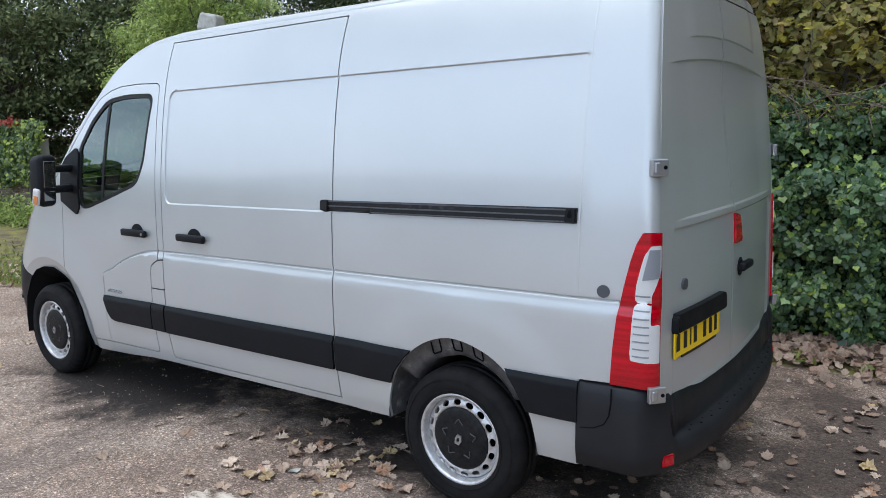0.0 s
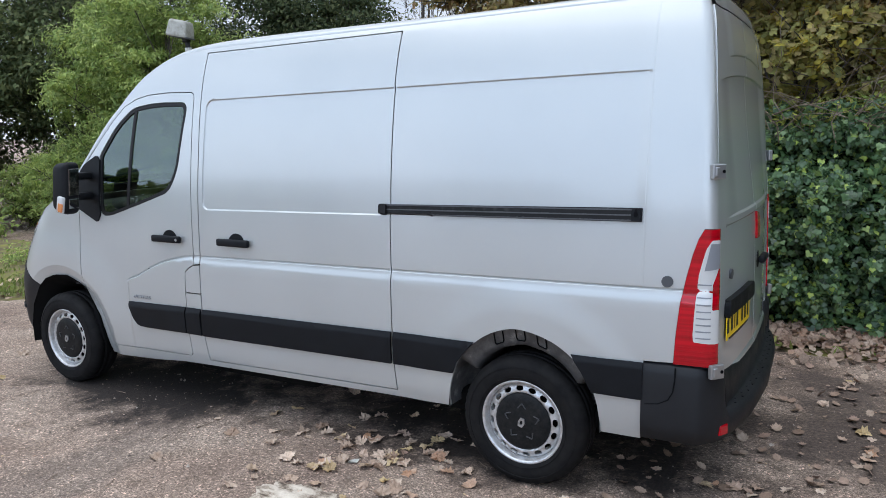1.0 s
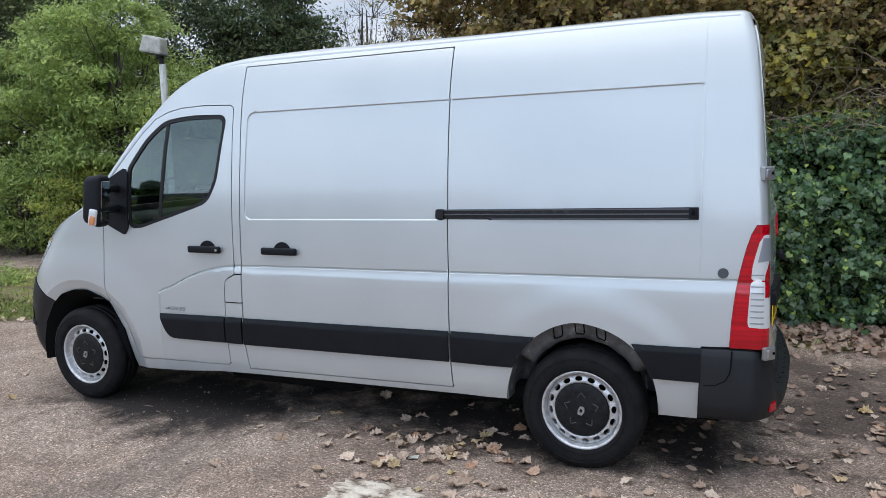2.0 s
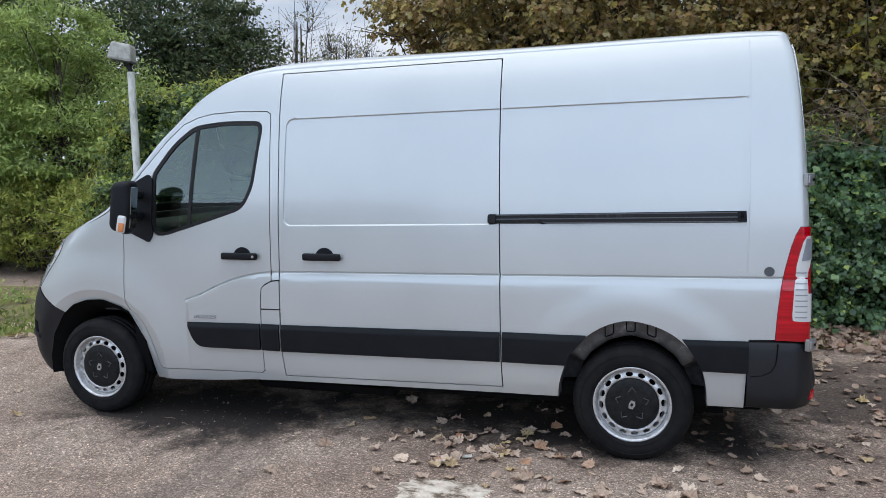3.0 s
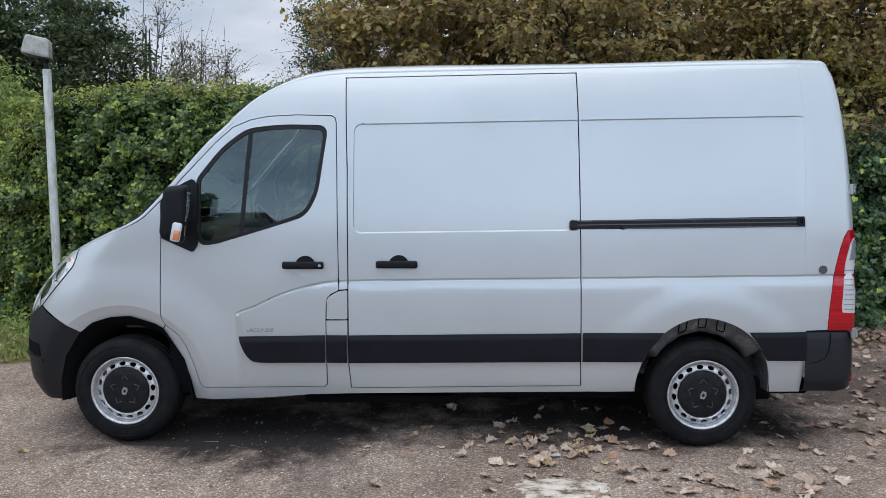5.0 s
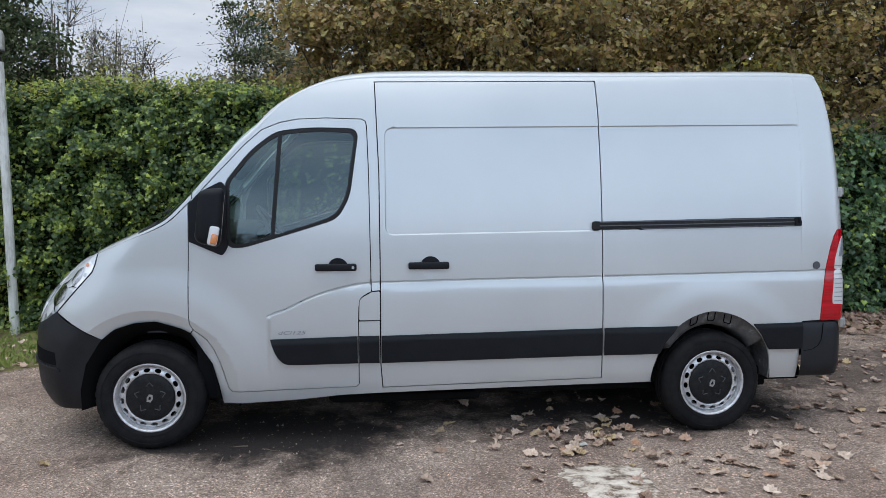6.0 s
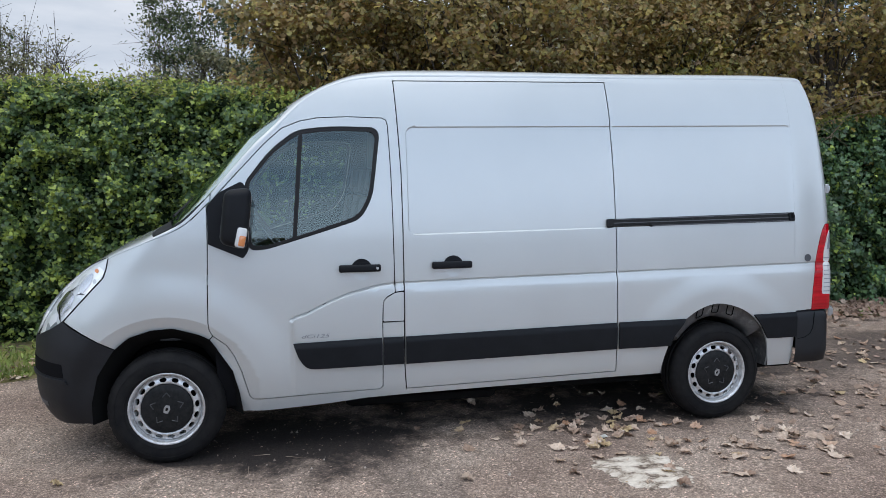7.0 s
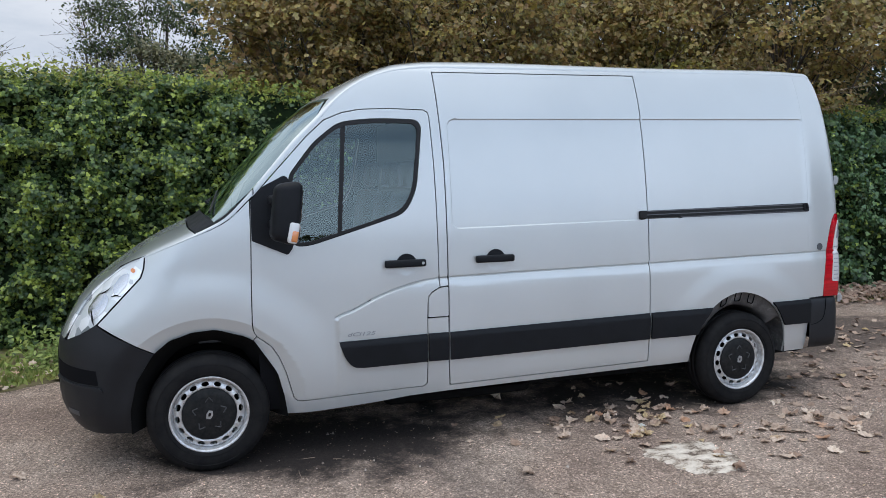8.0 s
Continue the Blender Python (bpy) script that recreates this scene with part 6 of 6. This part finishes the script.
# fallen maple leaves: a few curled shapes, laid about one by one
star = [(0, -.50), (.08, -.38), (.24, -.38), (.26, -.24), (.46, -.20), (.40, -.04), (.52, .14), (.34, .20), (.34, .40), (.19, .36), (.12, .46), (0, .62)]
star = star + [(-a, b) for a, b in star[-2:0:-1]]
dead = []
for k in range(10):
    r = np.random.default_rng(300 + k)
    cx, cy, tw = r.uniform(.2, 1.5), r.uniform(-.7, 1.1), r.uniform(-.9, .9)
    vs = []
    for ring in (1.0, .55):
        for a, b in star:
            a, b = a * ring * (1 + r.normal(0, .06)), b * ring * (1 + r.normal(0, .06))
            vs.append((a, b, cx * a * a + cy * b * b * .6 + tw * a * b + r.normal(0, .07)))
    vs.append((0, 0, .0))
    n = len(star)
    fs = [(i, (i + 1) % n, n + (i + 1) % n, n + i) for i in range(n)] + [(n + i, n + (i + 1) % n, 2 * n) for i in range(n)]
    lowest = min(v[2] for v in vs)
    me = bpy.data.meshes.new("fallen_leaf")
    me.from_pydata([(a, b, c - lowest) for a, b, c in vs], [], fs)
    me.materials.append(DEAD)
    dead.append(me)

LEAF_LABEL = "dry curled brown maple leaf lying on the asphalt"
spots = []
r = np.random.default_rng(11)
for cnt, mx, my, sx, sy in ((58, 2.74, .02, .30, .20), (48, 3.75, -.48, .42, .20), (20, 3.2, .25, .4, .25), (36, 4.9, .35, .5, .55), (40, 5.7, 1.6, .8, .6), (18, 4.5, 2.3, .5, .4), (24, 6.6, .6, .9, .9), (12, 2.2, -.35, .5, .3), (5, .2, -.1, 1.0, .3), (14, 2.4, .5, .6, .3), (14, 3.4, -.75, .6, .15)):
    for _ in range(cnt):
        spots.append((r.normal(mx, sx), r.normal(my, sy)))
spots = [(x, y) for x, y in spots if y < VERGE(x) + .3 and not (math.hypot(x, y - .15) < .25) and not (abs(x - 3.68) < .30 and -.02 < y < .4)]
for x, y in spots:
    leaf = new("fallen_leaf", dead[r.integers(len(dead))])
    s = r.uniform(.045, .102)
    leaf.matrix_basis = pose(x, y, ground_z(x, y) + .003, r.normal(0, 12), r.normal(0, 12), r.uniform(0, 360)) @ Matrix.Diagonal((s, s * r.uniform(.8, 1.1), s * r.uniform(.4, 1.1), 1))
    tagged(leaf, LEAF_LABEL, "leaf", "fallen leaves")

# leaf litter piled along the hedge foot
N = 5200
x = rng.uniform(3.6, 11, N)
y = H_FACE(x) - .05 - np.abs(rng.normal(0, .28, N))
z = .05 + .10 * np.clip(1 - (H_FACE(x) - y) / .6, 0, 1) * rng.random(N)
big = (np.array([(a, b, .5 * a * a + .3 * b * b) for a, b in star] + [(0, 0, -.05)]), np.array([(i, (i + 1) % len(star), len(star)) for i in range(len(star))]))
ob = new("leaf_litter", leaf_mesh("leaf_litter", np.stack([x, y, z], 1), np.tile((0, -.25, 1), (N, 1)), rng.uniform(.04, .085, N), big, LITTER, 0, .45))
tagged(ob, "drift of dry brown leaves along the hedge foot", "leaf litter", kind="stuff")
N = 3200
x, y = rng.uniform(-3, 8, N), rng.uniform(-1.6, 3.2, N)
ob = new("leaf_crumbs", leaf_mesh("leaf_crumbs", np.stack([x, y, 0 * x + .006], 1), np.tile((0, 0, 1), (N, 1)), rng.uniform(.006, .022, N), OVAL_T, DEAD, 0, .15))
tagged(ob, "crumbs of broken dry leaves on the asphalt", "leaf litter", kind="stuff")
# loose leaves blown over the yard behind the van
N = 360
x = np.concatenate([rng.normal(5.6, .9, N // 2), rng.normal(5.2, 1.2, N // 2)])
y = np.concatenate([rng.normal(1.9, .7, N // 2), rng.normal(.5, .8, N // 2)])
ok = (y < VERGE(x) + .2) & (x > 4.0)
x, y = x[ok], y[ok]
ob = new("loose_leaves", leaf_mesh("loose_leaves", np.stack([x, y, 0 * x + .014], 1), np.tile((0, 0, 1), (len(x), 1)), rng.uniform(.03, .075, len(x)), big, LITTER, 0, .28))
tagged(ob, "scatter of small dry leaves over the yard", "leaf litter", kind="stuff")
# low weeds at the hedge foot
N = 2600
cl = rng.integers(0, 14, N)
cxs, cys = rng.uniform(-6.5, -.6, 14), rng.uniform(2.7, 3.7, 14)
x, y = cxs[cl] + rng.normal(0, .16, N), cys[cl] + rng.normal(0, .12, N)
z = .05 + np.abs(rng.normal(0, .11, N))
ob = new("weeds", leaf_mesh("weeds", np.stack([x, y, z], 1), np.tile((0, -.5, 1), (N, 1)), rng.uniform(.03, .07, N), OVAL_T, BUSH, .3, .5))
tagged(ob, "low green weeds at the foot of the hedge", "weeds", kind="stuff")
# grass and weeds on the verge
N = 6000
x = np.where(rng.random(N) < .75, rng.uniform(-8, -.2, N), rng.uniform(-8, 11, N))
y = VERGE(x) + np.abs(rng.normal(.1, .8, N))
ok = (y < H_FACE(x) + .1)
x, y = x[ok], y[ok]
z = np.full(len(x), .045)
ob = new("verge_grass", leaf_mesh("verge_grass", np.stack([x, y, z + .02], 1), np.tile((0, -1, .4), (len(x), 1)), rng.uniform(.04, .10, len(x)), LANCE_T, GRASS, -1.2, .6))
tagged(ob, "thin grass and moss on the verge", "grass", kind="stuff")
# grit loose on the asphalt
N = 7000
x, y = rng.uniform(-2.5, 7.5, N), rng.uniform(-2.4, 3.0, N)
pebble = (np.array([(.5, 0, 0), (-.3, .45, 0), (-.3, -.45, 0), (0, 0, .45)]), np.array([(0, 1, 3), (1, 2, 3), (2, 0, 3)]))
ob = new("grit", leaf_mesh("grit", np.stack([x, y, 0 * x + .003], 1), np.tile((0, 0, 1), (N, 1)), .004 + rng.exponential(.0045, N), pebble, GRIT, 0, .05))
tagged(ob, "loose pale and dark grit on the asphalt", "grit", kind="stuff")
# thin broken twigs
r = np.random.default_rng(41)
for k in range(26):
    x, y = r.uniform(.3, 4.6), r.uniform(-1.3, .35)
    a, ln = r.uniform(0, 6.3), r.uniform(.05, .17)
    bm = bmesh.new()
    p = Vector((x, y, ground_z(x, y) + .005))
    for q in range(3):
        e = p + Vector((math.cos(a) * ln / 3, math.sin(a) * ln / 3, r.uniform(-.001, .003)))
        rod(bm, p, e, .0028 - .0005 * q, .0023 - .0005 * q, 5)
        p, a = e, a + r.normal(0, .35)
    tagged(part("twig", bm, STEM), "thin dry brown twig lying on the asphalt", "twig", "fallen twigs")
# a scrap of paper
bm = bmesh.new()
scrap = [bm.verts.new((a, b, .006 + .012 * noise.noise((a * 40, b * 40, 2)))) for a, b in ((-.03, -.022), (.026, -.026), (.034, .012), (.004, .026), (-.028, .016))]
bm.faces.new(scrap)
bmesh.ops.solidify(bm, geom=bm.faces[:], thickness=.001)
paper = part("paper_scrap", bm, WHITE)
paper.matrix_basis = pose(2.74, -.125, .004, 0, 0, 25)
tagged(paper, "small crumpled white paper scrap on the asphalt", "paper")
# dead leaves caught on the verge
N = 420
x = rng.uniform(-5, 3, N)
y = VERGE(x) + np.abs(rng.normal(.15, .5, N))
z = np.array([verge_z(a, b) for a, b in zip(x, y)]) + .025
ob = new("verge_litter", leaf_mesh("verge_litter", np.stack([x, y, z], 1), np.tile((0, -.2, 1), (N, 1)), rng.uniform(.035, .085, N), big, DEAD, 0, .4))
tagged(ob, "dry brown leaves caught on the mossy verge", "leaf litter", kind="stuff")
